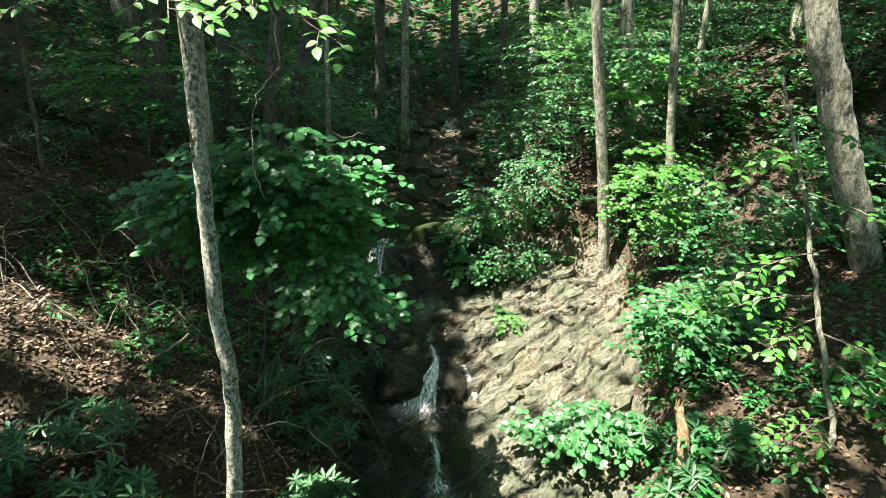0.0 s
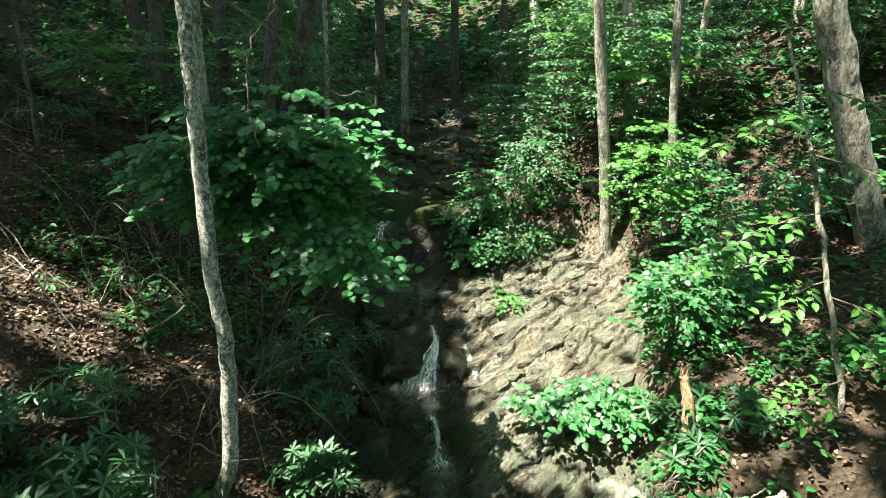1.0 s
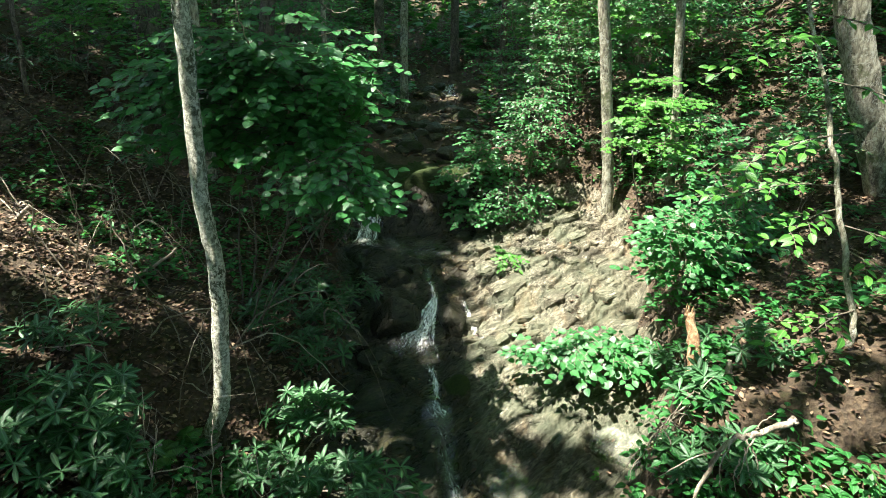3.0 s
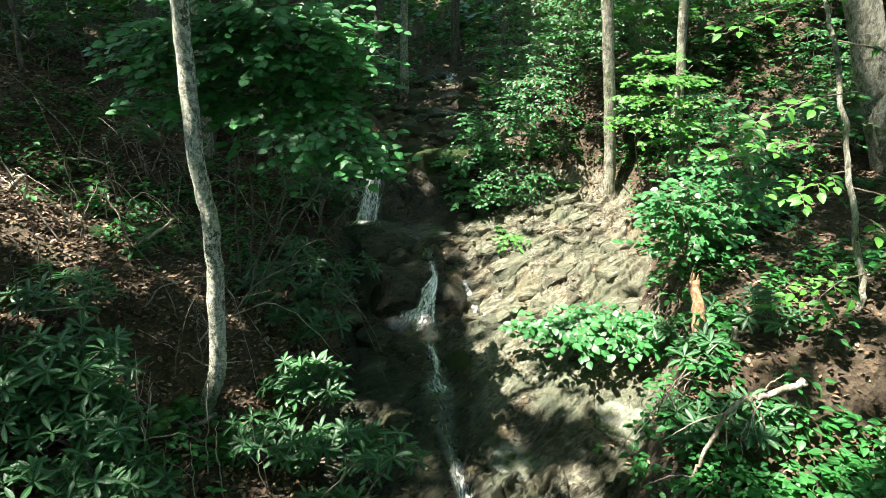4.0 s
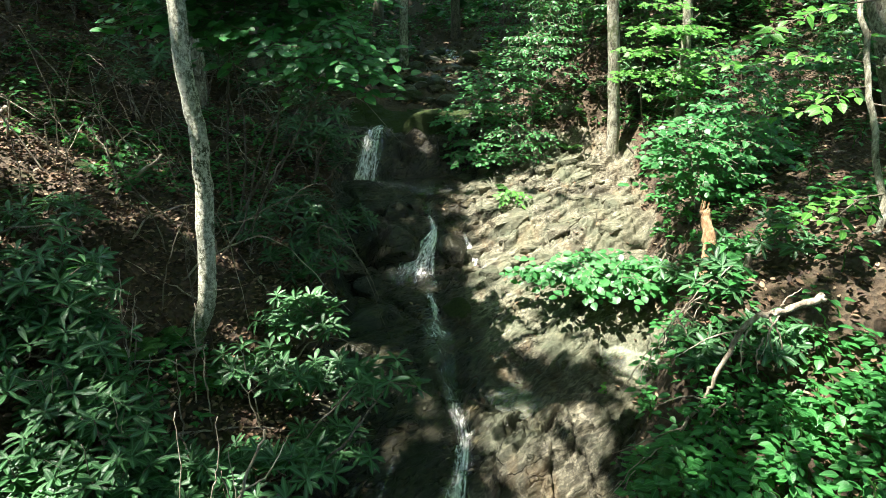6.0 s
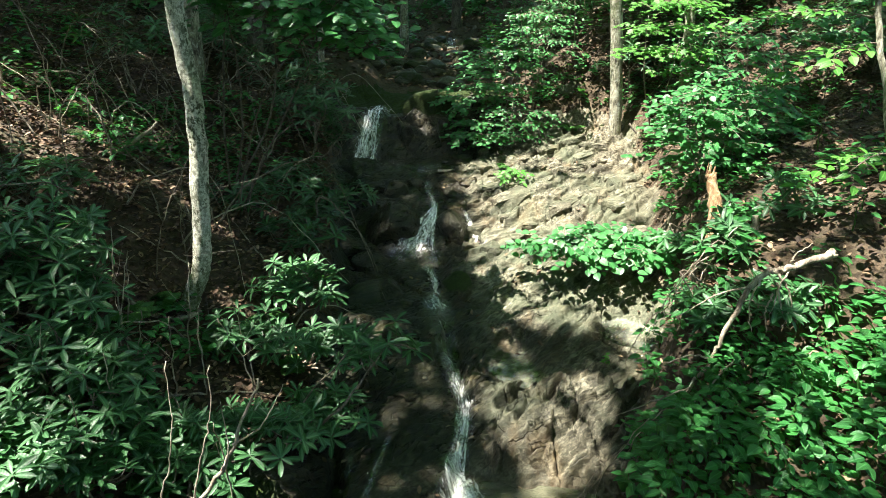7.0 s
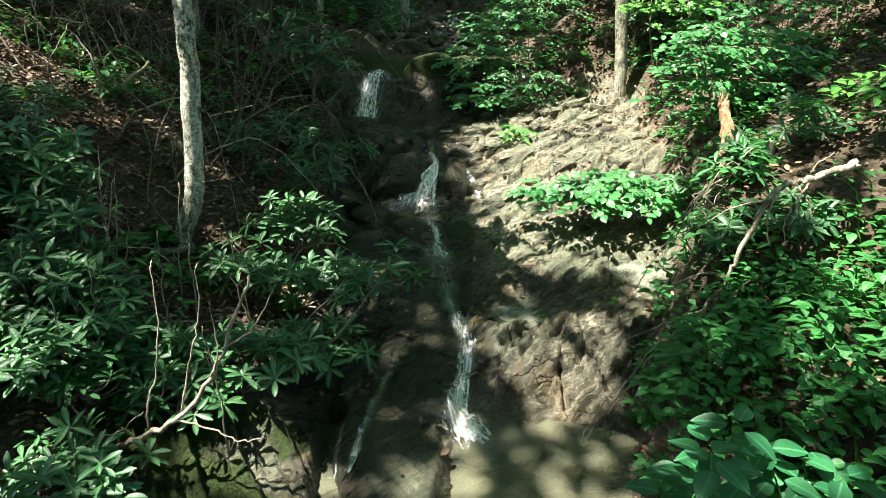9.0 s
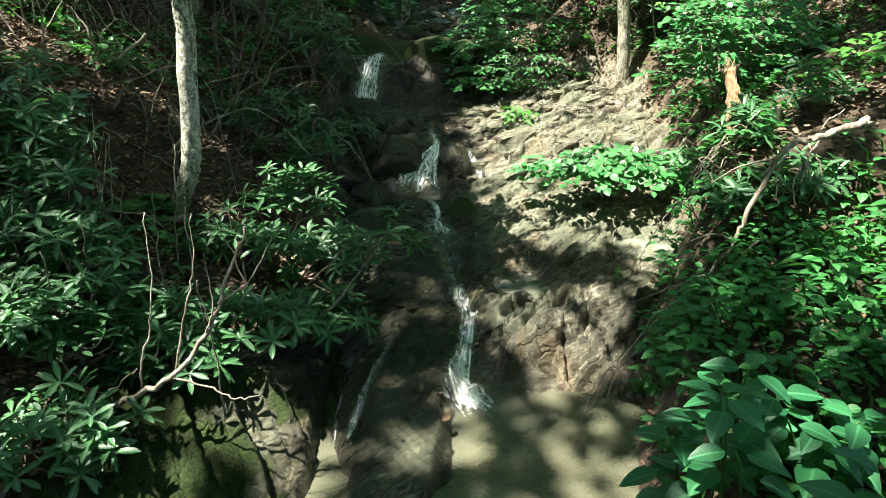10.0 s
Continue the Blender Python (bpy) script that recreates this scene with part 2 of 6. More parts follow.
def pool_material(name, tint, clear, rough=0.04):
    q = Nodes(name)
    q.set(Base_Color=tint, Roughness=rough, IOR=1.33, Transmission_Weight=clear)
    h = q.math("ADD", q.noise(q.pos(), 9, 3, 0.5, 0.6), q.math("MULTIPLY", q.noise(q.pos(), 38, 2), 0.35))
    q.bump(h, 0.22, 0.02)
    return q.mat


POOL = pool_material("pool_water", (0.86, 0.90, 0.78), 0.92)
POOL_MURKY = pool_material("murky_pool_water", (0.17, 0.17, 0.115), 0.5, 0.08)


def fall_material():
    q = Nodes("falling_water")
    uv = q.n("UVMap")
    uv.uv_map = "flow"
    m = q.n("Mapping")
    m.inputs["Scale"].default_value = (1.0, 0.2, 1)
    q.link(uv.outputs[0], m.inputs["Vector"])
    streak = q.noise(m.outputs[0], 44, 8, 0.74, 0.6)
    fleck = q.noise(uv.outputs[0], 21, 9, 0.8, 0.4)
    edge = q.attr("foam")
    f = q.math("ADD", q.math("MULTIPLY", streak, 0.5), q.math("MULTIPLY", fleck, 0.5))
    f = q.math("ADD", q.math("MULTIPLY", q.math("SUBTRACT", f, 0.5), 2.6), 0.5)
    f = q.math("ADD", f, q.math("MULTIPLY", q.math("SUBTRACT", edge, 0.62), 0.42))
    white = q.ramp(f, (0.50, 0.0), (0.63, 0.32), (0.82, 0.96))
    q.set(Base_Color=(0.93, 0.92, 0.89), Roughness=0.5)
    q.bump(f, 0.5, 0.006)
    film = q.n("BsdfGlossy")
    film.inputs["Roughness"].default_value = 0.28
    tr = q.n("BsdfTransparent")
    thin = q.n("MixShader")
    thin.inputs[0].default_value = 0.05
    q.link(tr.outputs[0], thin.inputs[1])
    q.link(film.outputs[0], thin.inputs[2])
    ms = q.n("MixShader")
    q.link(white, ms.inputs[0])
    q.link(thin.outputs[0], ms.inputs[1])
    q.link(q.b.outputs[0], ms.inputs[2])
    q.link(ms.outputs[0], q.out.inputs["Surface"])
    return q.mat


FALL = fall_material()


# ---- mesh helpers ----
def mesh_data(name, verts, faces, mat, uv=None, uvname="leaf", smooth=True, attrs=None):
    """A mesh from arrays; faces is an (n, 3 or 4) array, or a list."""
    me = bpy.data.meshes.new(name)
    verts = np.asarray(verts, dtype=np.float32)
    faces = np.asarray(faces, dtype=np.int32)
    k = faces.shape[1]
    me.vertices.add(len(verts))
    me.vertices.foreach_set("co", verts.ravel())
    me.loops.add(faces.size)
    me.loops.foreach_set("vertex_index", faces.ravel())
    me.polygons.add(len(faces))
    me.polygons.foreach_set("loop_start", np.arange(0, faces.size, k, dtype=np.int32))
    me.polygons.foreach_set("loop_total", np.full(len(faces), k, dtype=np.int32))
    me.polygons.foreach_set("use_smooth", np.full(len(faces), smooth, dtype=bool))
    if uv is not None:
        layer = me.uv_layers.new(name=uvname)
        layer.data.foreach_set("uv", np.asarray(uv, dtype=np.float32)[faces.ravel()].ravel())
    for key, vals in (attrs or {}).items():
        a = me.attributes.new(key, "FLOAT", "POINT")
        a.data.foreach_set("value", np.asarray(vals, dtype=np.float32))
    me.materials.append(mat)
    me.update(calc_edges=True)
    return me


def part(name, me, parent=None, label="", kind=""):
    ob = new(name, me)
    if parent is not None:
        ob.parent = parent
    return tagged(ob, label, kind=kind)


def thing(name, place, label, category, group="", kind=""):
    ob = new(name)
    ob.empty_display_size = 0.1
    ob.location = place
    return tagged(ob, label, category, group, kind)


def unit(v):
    v = np.asarray(v, float)
    return v / np.maximum(np.linalg.norm(v, axis=-1, keepdims=True), 1e-9)


def path_through(points, steps=6, wobble=0.0, r=None):
    """A smooth line through the points (Catmull-Rom), with a little wobble."""
    p = np.asarray(points, float)
    q = np.vstack([2 * p[0] - p[1], p, 2 * p[-1] - p[-2]])
    out = []
    for i in range(len(p) - 1):
        a, b, c, d = q[i], q[i + 1], q[i + 2], q[i + 3]
        for s in np.arange(steps) / steps:
            out.append(0.5 * (2 * b + (c - a) * s + (2 * a - 5 * b + 4 * c - d) * s * s + (3 * b - a - 3 * c + d) * s ** 3))
    out.append(p[-1])
    out = np.array(out)
    if wobble and r is not None:
        j = r.normal(0, wobble, out.shape)
        j[0] = 0
        out = out + j
    return out


def tube(points, r0, r1, sides=8, lumps=0.0, r=None, flare=0.0, power=1.0):
    """Verts and quads of a tapered tube along points."""
    p = np.asarray(points, float)
    n = len(p)
    t = unit(np.gradient(p, axis=0))
    ref = np.array([1.0, 0.2, 0.1]) if abs(t[:, 2]).mean() > 0.6 else np.array([0.1, 0.2, 1.0])
    a = unit(np.cross(t, ref))
    b = np.cross(t, a)
    s = np.linspace(0, 1, n) ** power
    rad = r0 + (r1 - r0) * s
    if flare:
        rad = rad * (1 + flare * np.exp(-np.linspace(0, 1, n) * n / 2.2))
    ang = np.arange(sides) / sides * 2 * np.pi
    k = np.ones((n, sides))
    if lumps and r is not None:
        k += r.normal(0, lumps, (n, sides))
    ring = (np.cos(ang)[None, :, None] * a[:, None] + np.sin(ang)[None, :, None] * b[:, None]) * (rad[:, None] * k)[..., None] + p[:, None]
    v = ring.reshape(-1, 3)
    i = np.arange(n - 1)[:, None] * sides
    j = np.arange(sides)[None]
    jj = (j + 1) % sides
    f = np.stack([i + j, i + jj, i + sides + jj, i + sides + j], -1).reshape(-1, 4)
    v = np.vstack([v, p[:1], p[-1:]])
    c0, c1 = len(v) - 2, len(v) - 1
    e = np.arange(0, sides, 2)
    caps = [(c0, (x + 2) % sides, x + 1, x) for x in e] + [(c1, (n - 1) * sides + x, (n - 1) * sides + x + 1, (n - 1) * sides + (x + 2) % sides) for x in e]
    return v, np.vstack([f, np.array(caps, dtype=np.int64)])


def joined(pieces):
    vs, fs, o = [], [], 0
    for v, f in pieces:
        vs.append(v)
        fs.append(np.asarray(f) + o)
        o += len(v)
    return np.vstack(vs), np.vstack(fs)


# ---- leaf shapes: base at the origin, tip towards +y, upper side +z, length 1 ----
def blade(widths, ys, fold, droop, cup=0.0):
    v, uv = [], []
    for w, y in zip(widths, ys):
        z = -droop * y * y
        v += [(-w, y, z + fold * w), (0, y, z), (w, y, z + fold * w)]
        uv += [(0.5 - w, y), (0.5, y), (0.5 + w, y)]
    f = []
    for i in range(len(ys) - 1):
        a = 3 * i
        f += [(a, a + 1, a + 4, a + 3), (a + 1, a + 2, a + 5, a + 4)]
    return np.array(v, float), np.array(f), np.array(uv, float)


def lobed():
    """A maple-like leaf of five lobes, as quads from the midrib."""
    v = [(0, 0, 0), (0, 0.35, 0), (0, 0.62, -0.03), (0, 1, -0.12),
         (0.22, 0.02, 0.01), (0.5, 0.18, -0.06), (0.28, 0.36, 0), (0.46, 0.66, -0.08), (0.17, 0.62, -0.02), (0.1, 0.8, -0.06)]
    left = [(-x, y, z) for x, y, z in v[4:]]
    v = v + left
    f = [(0, 4, 5, 6), (0, 6, 7, 1), (1, 7, 8, 2), (2, 8, 9, 3)]
    g = [(0, 12, 11, 10), (0, 1, 13, 12), (1, 2, 14, 13), (2, 3, 15, 14)]
    v = np.array(v, float)
    uv = np.stack([0.5 + v[:, 0], v[:, 1]], 1)
    return v, np.array(f + g), uv


SHAPE_RHODO = blade((0.012, 0.09, 0.138, 0.118, 0.014), (0, 0.3, 0.58, 0.82, 1), 0.35, 0.22)
SHAPE_HEART = blade((0.2, 0.4, 0.42, 0.26, 0.01), (-0.08, 0.16, 0.42, 0.76, 1), 0.12, 0.16)
SHAPE_OVATE = blade((0.02, 0.22, 0.29, 0.19, 0.01), (0, 0.22, 0.48, 0.78, 1), 0.22, 0.25)
SHAPE_HERB = blade((0.03, 0.2, 0.3, 0.315, 0.24, 0.12, 0.005), (0, 0.12, 0.27, 0.45, 0.66, 0.86, 1), 0.2, 0.24)
SHAPE_CANOPY = (np.array([(0, 0, 0), (0.36, 0.45, 0.03), (0, 1, -0.05), (-0.36, 0.45, 0.03)], float), np.array([(0, 1, 2, 3)]), np.array([(0.5, 0), (0.86, 0.45), (0.5, 1), (0.14, 0.45)], float))
SHAPE_LOBED = lobed()
SHAPE_LITTER = blade((0.03, 0.26, 0.26, 0.02), (0, 0.3, 0.68, 1), 0.55, -0.2)


class Leaves:
    """Collects leaves of one shape and material."""

    def __init__(self, shape):
        self.shape, self.p, self.d, self.u, self.s = shape, [], [], [], []

    def add(self, p, d, u, s):
        self.p.append(np.atleast_2d(p))
        self.d.append(np.atleast_2d(d))
        self.u.append(np.atleast_2d(u))
        self.s.append(np.atleast_1d(s))

    def frames(self):
        p, s = np.vstack(self.p), np.concatenate(self.s)
        d = unit(np.vstack(self.d))
        x = unit(np.cross(d, np.vstack(self.u)))
        z = np.cross(x, d)
        return p, np.stack([x, d, z], -1), s

    def mesh(self, name, mat, keep=None):
        p, m, s = self.frames()
        if keep is not None:
            p, m, s = p[keep], m[keep], s[keep]
        v, f, uv = self.shape
        verts = np.einsum("nij,kj->nki", m, v) * s[:, None, None] + p[:, None]
        faces = f[None] + (np.arange(len(p)) * len(v))[:, None, None]
        return mesh_data(name, verts.reshape(-1, 3), faces.reshape(-1, f.shape[1]), mat, np.tile(uv, (len(p), 1)))

    def put(self, parent, mat, single=0, nearest=None, called="foliage", under=None):
        """Links the leaves under parent: up to `single` as leaf objects that share one mesh, the rest as one mesh."""
        p, m, s = self.frames()
        base = np.array(parent.location)
        order = np.arange(len(p))
        if nearest is not None:
            order = np.argsort(np.linalg.norm(p - np.array(nearest), axis=1))
        one, rest = order[:single], order[single:]
        if len(one):
            v, f, uv = self.shape
            me = mesh_data("leaf", v, f, mat, uv)
            for i in one:
                ob = new("leaf", me)
                ob.parent = under or parent
                q = Matrix(m[i].tolist()).to_4x4()
                ob.matrix_basis = Matrix.Translation(Vector(p[i] - base)) @ q @ Matrix.Scale(float(s[i]), 4)
        if len(rest):
            me = self.mesh("foliage", mat, rest)
            me.transform(Matrix.Translation(-Vector(base)))
            tagged(part(called, me, parent), kind="stuff")


def wood(name, pieces, mat, parent, label=""):
    v, f = joined(pieces)
    me = mesh_data(name, v - np.array(parent.location), f, mat)
    return part(name, me, parent, label)


# ---- noise on arrays ----
def lattice(ix, iy, seed):
    h = (ix.astype(np.int64) * 374761393 + iy.astype(np.int64) * 668265263 + seed * 974634777) & 0x7FFFFFFF
    h = ((h ^ (h >> 13)) * 1274126177) & 0x7FFFFFFF
    return ((h ^ (h >> 16)) & 0xFFFF) / 65535.0


def value2(x, y, seed=0):
    x, y = np.asarray(x, float), np.asarray(y, float)
    ix, iy = np.floor(x), np.floor(y)
    fx, fy = x - ix, y - iy
    fx, fy = fx * fx * (3 - 2 * fx), fy * fy * (3 - 2 * fy)
    a, b = lattice(ix, iy, seed), lattice(ix + 1, iy, seed)
    c, d = lattice(ix, iy + 1, seed), lattice(ix + 1, iy + 1, seed)
    return (a + (b - a) * fx) * (1 - fy) + (c + (d - c) * fx) * fy - 0.5


def fbm(x, y, octaves=4, seed=0):
    out, amp = 0.0, 1.0
    for k in range(octaves):
        out = out + amp * value2(x * 2 ** k + 17 * k, y * 2 ** k - 9 * k, seed + k)
        amp *= 0.5
    return out


def cells(u, v, seed):
    """Nearest of scattered seeds: a random height and tilt for each cell, and the distance to its border."""
    u, v = np.asarray(u, float), np.asarray(v, float)
    iu, iv = np.floor(u), np.floor(v)
    best, second = np.full(u.shape, 9.0), np.full(u.shape, 9.0)
    hgt, off_u, off_v, tu, tv = (np.zeros(u.shape) for _ in range(5))
    for a in (-1, 0, 1):
        for b in (-1, 0, 1):
            cu, cv = iu + a, iv + b
            du, dv = u - cu - lattice(cu, cv, seed), v - cv - lattice(cu, cv, seed + 1)
            d = np.hypot(du, dv)
            m = d < best
            second = np.where(m, best, np.minimum(second, d))
            best = np.where(m, d, best)
            hgt = np.where(m, lattice(cu, cv, seed + 2) - 0.5, hgt)
            tu, tv = np.where(m, lattice(cu, cv, seed + 3) - 0.5, tu), np.where(m, lattice(cu, cv, seed + 4) - 0.3, tv)
            off_u, off_v = np.where(m, du, off_u), np.where(m, dv, off_v)
    return hgt + tu * off_u + 1.1 * tv * off_v, second - best


def broken_beds(u, v, thick, length, seed):
    """Beds of rock broken into blocks: each jumps up at its front edge and falls back behind it. Gives the height and the crevices."""
    b = v / thick + 0.8 * value2(u * 1.1, v * 1.1, seed) + 0.22 * fbm(u * 5, v * 5, 2, seed + 7)
    k = np.floor(b)
    f = b - k
    bend = 0.3 * value2(u * 3, v * 3, seed + 5) + 0.12 * fbm(u * 9, v * 9, 2, seed + 8)

    def block(k):
        w = u / length + 3.7 * lattice(k, k * 0, seed + 1) + bend
        m = np.floor(w)
        g = w - m
        s = ease(0.93, 1.0, g)
        return (lattice(k, m, seed + 2) * (1 - s) + lattice(k, m + 1, seed + 2) * s - 0.5,
                lattice(k, m, seed + 3) * (1 - s) + lattice(k, m + 1, seed + 3) * s, np.abs(g - 0.93))

    h0, lift, joint = block(k)
    h1 = block(k + 1)[0]
    s = ease(0.84, 1.0, f)
    h = h0 * (1 - s) + h1 * s + ease(0.0, 0.11, f) * (1 - f) * (0.6 + 0.9 * lift)
    gap = np.maximum(ease(0.78, 0.97, f) * ease(1.0, 0.97, f) + ease(0.1, 0.0, f), 0.6 * ease(0.07, 0.0, joint))
    return h, gap


def ease(a, b, v):
    t = np.clip((v - a) / (b - a), 0, 1)
    return t * t * (3 - 2 * t)


# ---- the lie of the land ----
def bed_left(y):
    return np.interp(y, (0, 2.0, 2.5, 3.05, 3.6, 4.4, 4.7, 5.7, 6.0, 6.5, 7.0, 7.2, 7.4, 8.25, 8.6, 10, 12, 17, 25, 45, 90),
                     (-.22, -.16, -.05, .04, .17, .42, .43, .46, .62, .86, 1.03, 1.13, 1.0, 1.0, 1.72, 1.95, 2.2, 2.65, 5.2, 13, 34))


def bed_right(y):
    return np.interp(y, (0, 2.7, 2.95, 3.1, 3.35, 3.75, 4.25, 4.45, 5.3, 6.1, 6.6, 7.2, 8.25, 8.7, 10, 12, 17, 25, 45, 90),
                     (-.28, -.24, -.10, .08, .20, .22, .24, .33, .50, .62, .84, .98, 1.12, 1.62, 1.95, 2.2, 2.65, 5.2, 13, 34))


def channel_x(y):
    return np.interp(y, (2, 2.9, 3.6, 4.7, 5.3, 6.5, 7.5, 8.3, 9, 12, 17), (0.02, 0.03, 0.12, -0.03, 0.0, 0.05, -0.2, -0.9, -0.9, -0.2, 0.2))


def edge_left(y):
    return np.interp(y, (0, 2.2, 3, 4.4, 5.7, 7, 8.2, 9, 10, 12, 17, 40), (-.55, -.62, -.72, -.9, -.9, -1.2, -1.6, -1.35, -1.0, -1.1, -1.2, -1.4))


def edge_right(y):
    return np.interp(y, (0, 2, 2.5, 3, 3.6, 4.0, 4.35, 5.3, 6.5, 7.6, 8.3, 8.9, 10, 12, 17, 40), (.55, .72, .9, 1.14, 1.42, 1.6, 1.82, 2.0, 2.35, 2.6, 2.6, 2.0, 1.0, 1.0, 1.3, 1.4))


def rock_mask(x, y):
    n = 0.22 * fbm(x * 2.2, y * 2.2, 4, 50)
    left = ease(-0.45, 0.05, x - edge_left(y) + n + 0.75 * ease(3.2, 2.5, y))
    right = ease(0.25, -0.05, x - edge_right(y) + n)
    far = ease(10.6, 9.6, y + n * 4)
    back = 1 - ease(8.9, 9.2, y + n) * ease(0.9, 1.3, x + n)
    return left * right * far * back


def rib_mask(x, y):
    wob = 0.03 * np.sin(y * 7) + 0.015 * np.sin(y * 19)
    return ease(-0.56, -0.38, x + wob) * ease(0.01, -0.05, x - 0.08 * (y - 2.7) + 0.5 * wob) * ease(3.3, 2.9, y)


def land(x, y):
    x, y = np.asarray(x, float), np.asarray(y, float)
    cx = channel_x(y)
    w = ease(-0.03, 0.10, x - cx)
    slab = bed_right(y + (0.30 * value2(x * 2.2, 0 * x, 88) + 0.12 * value2(x * 7, y * 4, 89)) * ease(3.7, 3.2, y)) + 0.085 * np.clip(x - 0.4, 0, 2.2) * ease(2.9, 3.3, y)
    rise = np.interp(y, (6.6, 7.2, 8.0, 8.6, 9.4, 10.5), (0.84, 0.98, 1.16, 1.36, 1.75, 2.0)) + 0.085 * np.clip(x - 0.4, 0, 2.2)
    slab = slab + (rise - slab) * ease(0.9, 1.4, x) * ease(6.6, 7.2, y) * ease(10.5, 10.0, y)
    z = bed_left(y) * (1 - w) + slab * w
    z = z - 0.07 * np.exp(-((x - cx - 0.03) / 0.09) ** 2) * ease(2.9, 3.3, y) * ease(4.9, 4.5, y)
    z = z + 0.16 * ease(-0.45, -1.0, x) * ease(6.2, 6.9, y) * ease(8.0, 7.6, y)
    z = z - 0.09 * np.exp(-((x + 0.22) / 0.12) ** 2) * ease(6.7, 7.0, y) * ease(7.6, 7.3, y)
    # hollows of the two slab pools
    z = z - 0.10 * np.exp(-(((x - 1.56) / 0.22) ** 2 + ((y - 4.27) / 0.26) ** 2) ** 1.5)
    z = z - 0.07 * np.exp(-(((x - 0.60) / 0.20) ** 2 + ((y - 4.02) / 0.28) ** 2) ** 1.5)
    dl, dr = edge_left(y) - x, x - edge_right(y)
    hl = np.interp(y, (0, 2.5, 3.75, 4.4, 6, 8, 9, 12), (.10, .10, .12, .32, .35, .5, .2, .15))
    sl = np.interp(y, (0, 2.3, 3.2, 4, 6.5, 9, 12, 30), (.32, .40, .54, .55, .47, .33, .29, .35))
    z = z + hl * ease(0.0, 0.35, dl) + sl * np.clip(dl - 0.08, 0, None) + 0.22 * np.clip(dl - 4.2, 0, 30)
    hr = np.interp(y, (0, 1.6, 2.4, 3.1, 4, 5.3, 6.5, 8, 9, 12), (.5, .62, .82, .80, .95, .72, .45, .35, .2, .15))
    sr = np.interp(y, (0, 3, 4, 6, 9, 12, 30), (.42, .45, .42, .42, .42, .42, .4))
    z = z + hr * ease(0.0, 0.42, dr) + sr * np.clip(dr - 0.3, 0, 30)
    rock = rock_mask(x, y)
    # bedded rock: tilted plates with broken edges
    wu = fbm(x * 1.3, y * 1.3, 3, 3)
    v = (-0.62 * x + 0.78 * y) + 0.22 * wu
    u = 0.78 * x + 0.62 * y
    saw = lambda q: (q - np.floor(q)) ** 1.4
    rough = ease(5.4, 6.0, y) * ease(9.4, 8.8, y) * ease(0.15, 0.45, x)
    face = ease(2.95, 3.15, y) * ease(3.95, 3.6, y) * ease(0.2, 0.5, x)
    plate, rim = cells(u / 0.40 + 0.6 * wu, v / 0.17, 130)
    chip, chip_rim = cells(u / 0.17 + 0.4 * wu, v / 0.075, 140)
    block, block_rim = cells(x / 0.34 + 0.5 * wu, y / 0.22 + 0.5 * wu, 150)
    amp = 0.03 + 0.02 * rough + 0.03 * face
    big, big_gap = broken_beds(u, v, 0.19, 0.55, 160)
    thin, thin_gap = broken_beds(u, v, 0.065, 0.30, 170)
    sheet = ease(4.0, 4.3, y) * ease(5.9, 5.5, y) * ease(0.2, 0.5, x)
    z = z + rock * rough * (0.035 * big - 0.05 * big_gap + 0.007 * thin - 0.010 * thin_gap - 0.02)
    z = z + rock * sheet * (0.030 * big - 0.012 * big_gap + 0.010 * thin - 0.008 * thin_gap)
    z = z + rock * face * (0.05 * big - 0.04 * big_gap + 0.022 * thin - 0.02 * thin_gap)
    z = z + rock * (amp * plate + (0.012 + 0.02 * rough + 0.012 * face) * chip - 0.012 * ease(0.10, 0.0, rim))
    z = z + rock * face * (0.10 * block - 0.09 * ease(0.08, 0.0, block_rim))
    z = z - rock * 0.07 * ease(0.05, 0.0, block_rim) * ease(4.0, 4.4, y) * ease(5.6, 5.2, y) * ease(0.3, 0.6, x)
    lam = saw(v / 0.055 + 2 * value2(u * 3, v * 3, 44)) - 0.5 + 0.6 * value2(u * 9, np.floor(v / 0.055), 45)
    z = z + rock * (0.008 + 0.004 * rough + 0.008 * face) * lam * ease(0.0, 0.3, x + 0.3)
    z = z + rock * ((0.05 + 0.02 * rough) * fbm(x * 2.7, y * 2.7, 5, 21) + 0.02 * fbm(x * 14, y * 14, 3, 33))
    z = z - rock * 0.035 * ease(0.035, 0.0, np.abs(fbm(x * 1.1 + 0.5 * y, y * 0.5, 4, 77))) * ease(2.9, 3.2, y)
    z = z + (1 - rock) * (0.16 * fbm(x * 1.1, y * 1.1, 4, 5) + 0.04 * fbm(x * 7, y * 7, 3, 9))
    # the rock shelf beside the pool: tilted beds and a deep cleft
    shelf = ease(-0.62, -0.72, x) * ease(2.95, 2.6, y) * ease(-1.9, -1.5, x)
    sv = (0.78 * x + 0.62 * y) + 0.10 * fbm(x * 2, y * 2, 3, 15)
    z = z + shelf * (0.10 + 0.09 * (saw(sv / 0.23) - 0.5) + 0.03 * (saw(sv / 0.07 + 0.3) - 0.5))
    z = z - 0.22 * np.exp(-((x - edge_left(y) - 0.02 - 0.02 * np.sin(y * 9)) / 0.045) ** 2) * ease(3.4, 2.9, y)
    # the brown rib of rock between the two trickles at the pool
    rib = rib_mask(x, y)
    z = z + rib * np.clip(0.015 + 0.07 * (y - 2.1) + 0.05 * fbm(x * 2.2, y * 1.4, 4, 18) + 0.012 * (saw(sv / 0.05) - 0.5) - z, 0, 0.4)
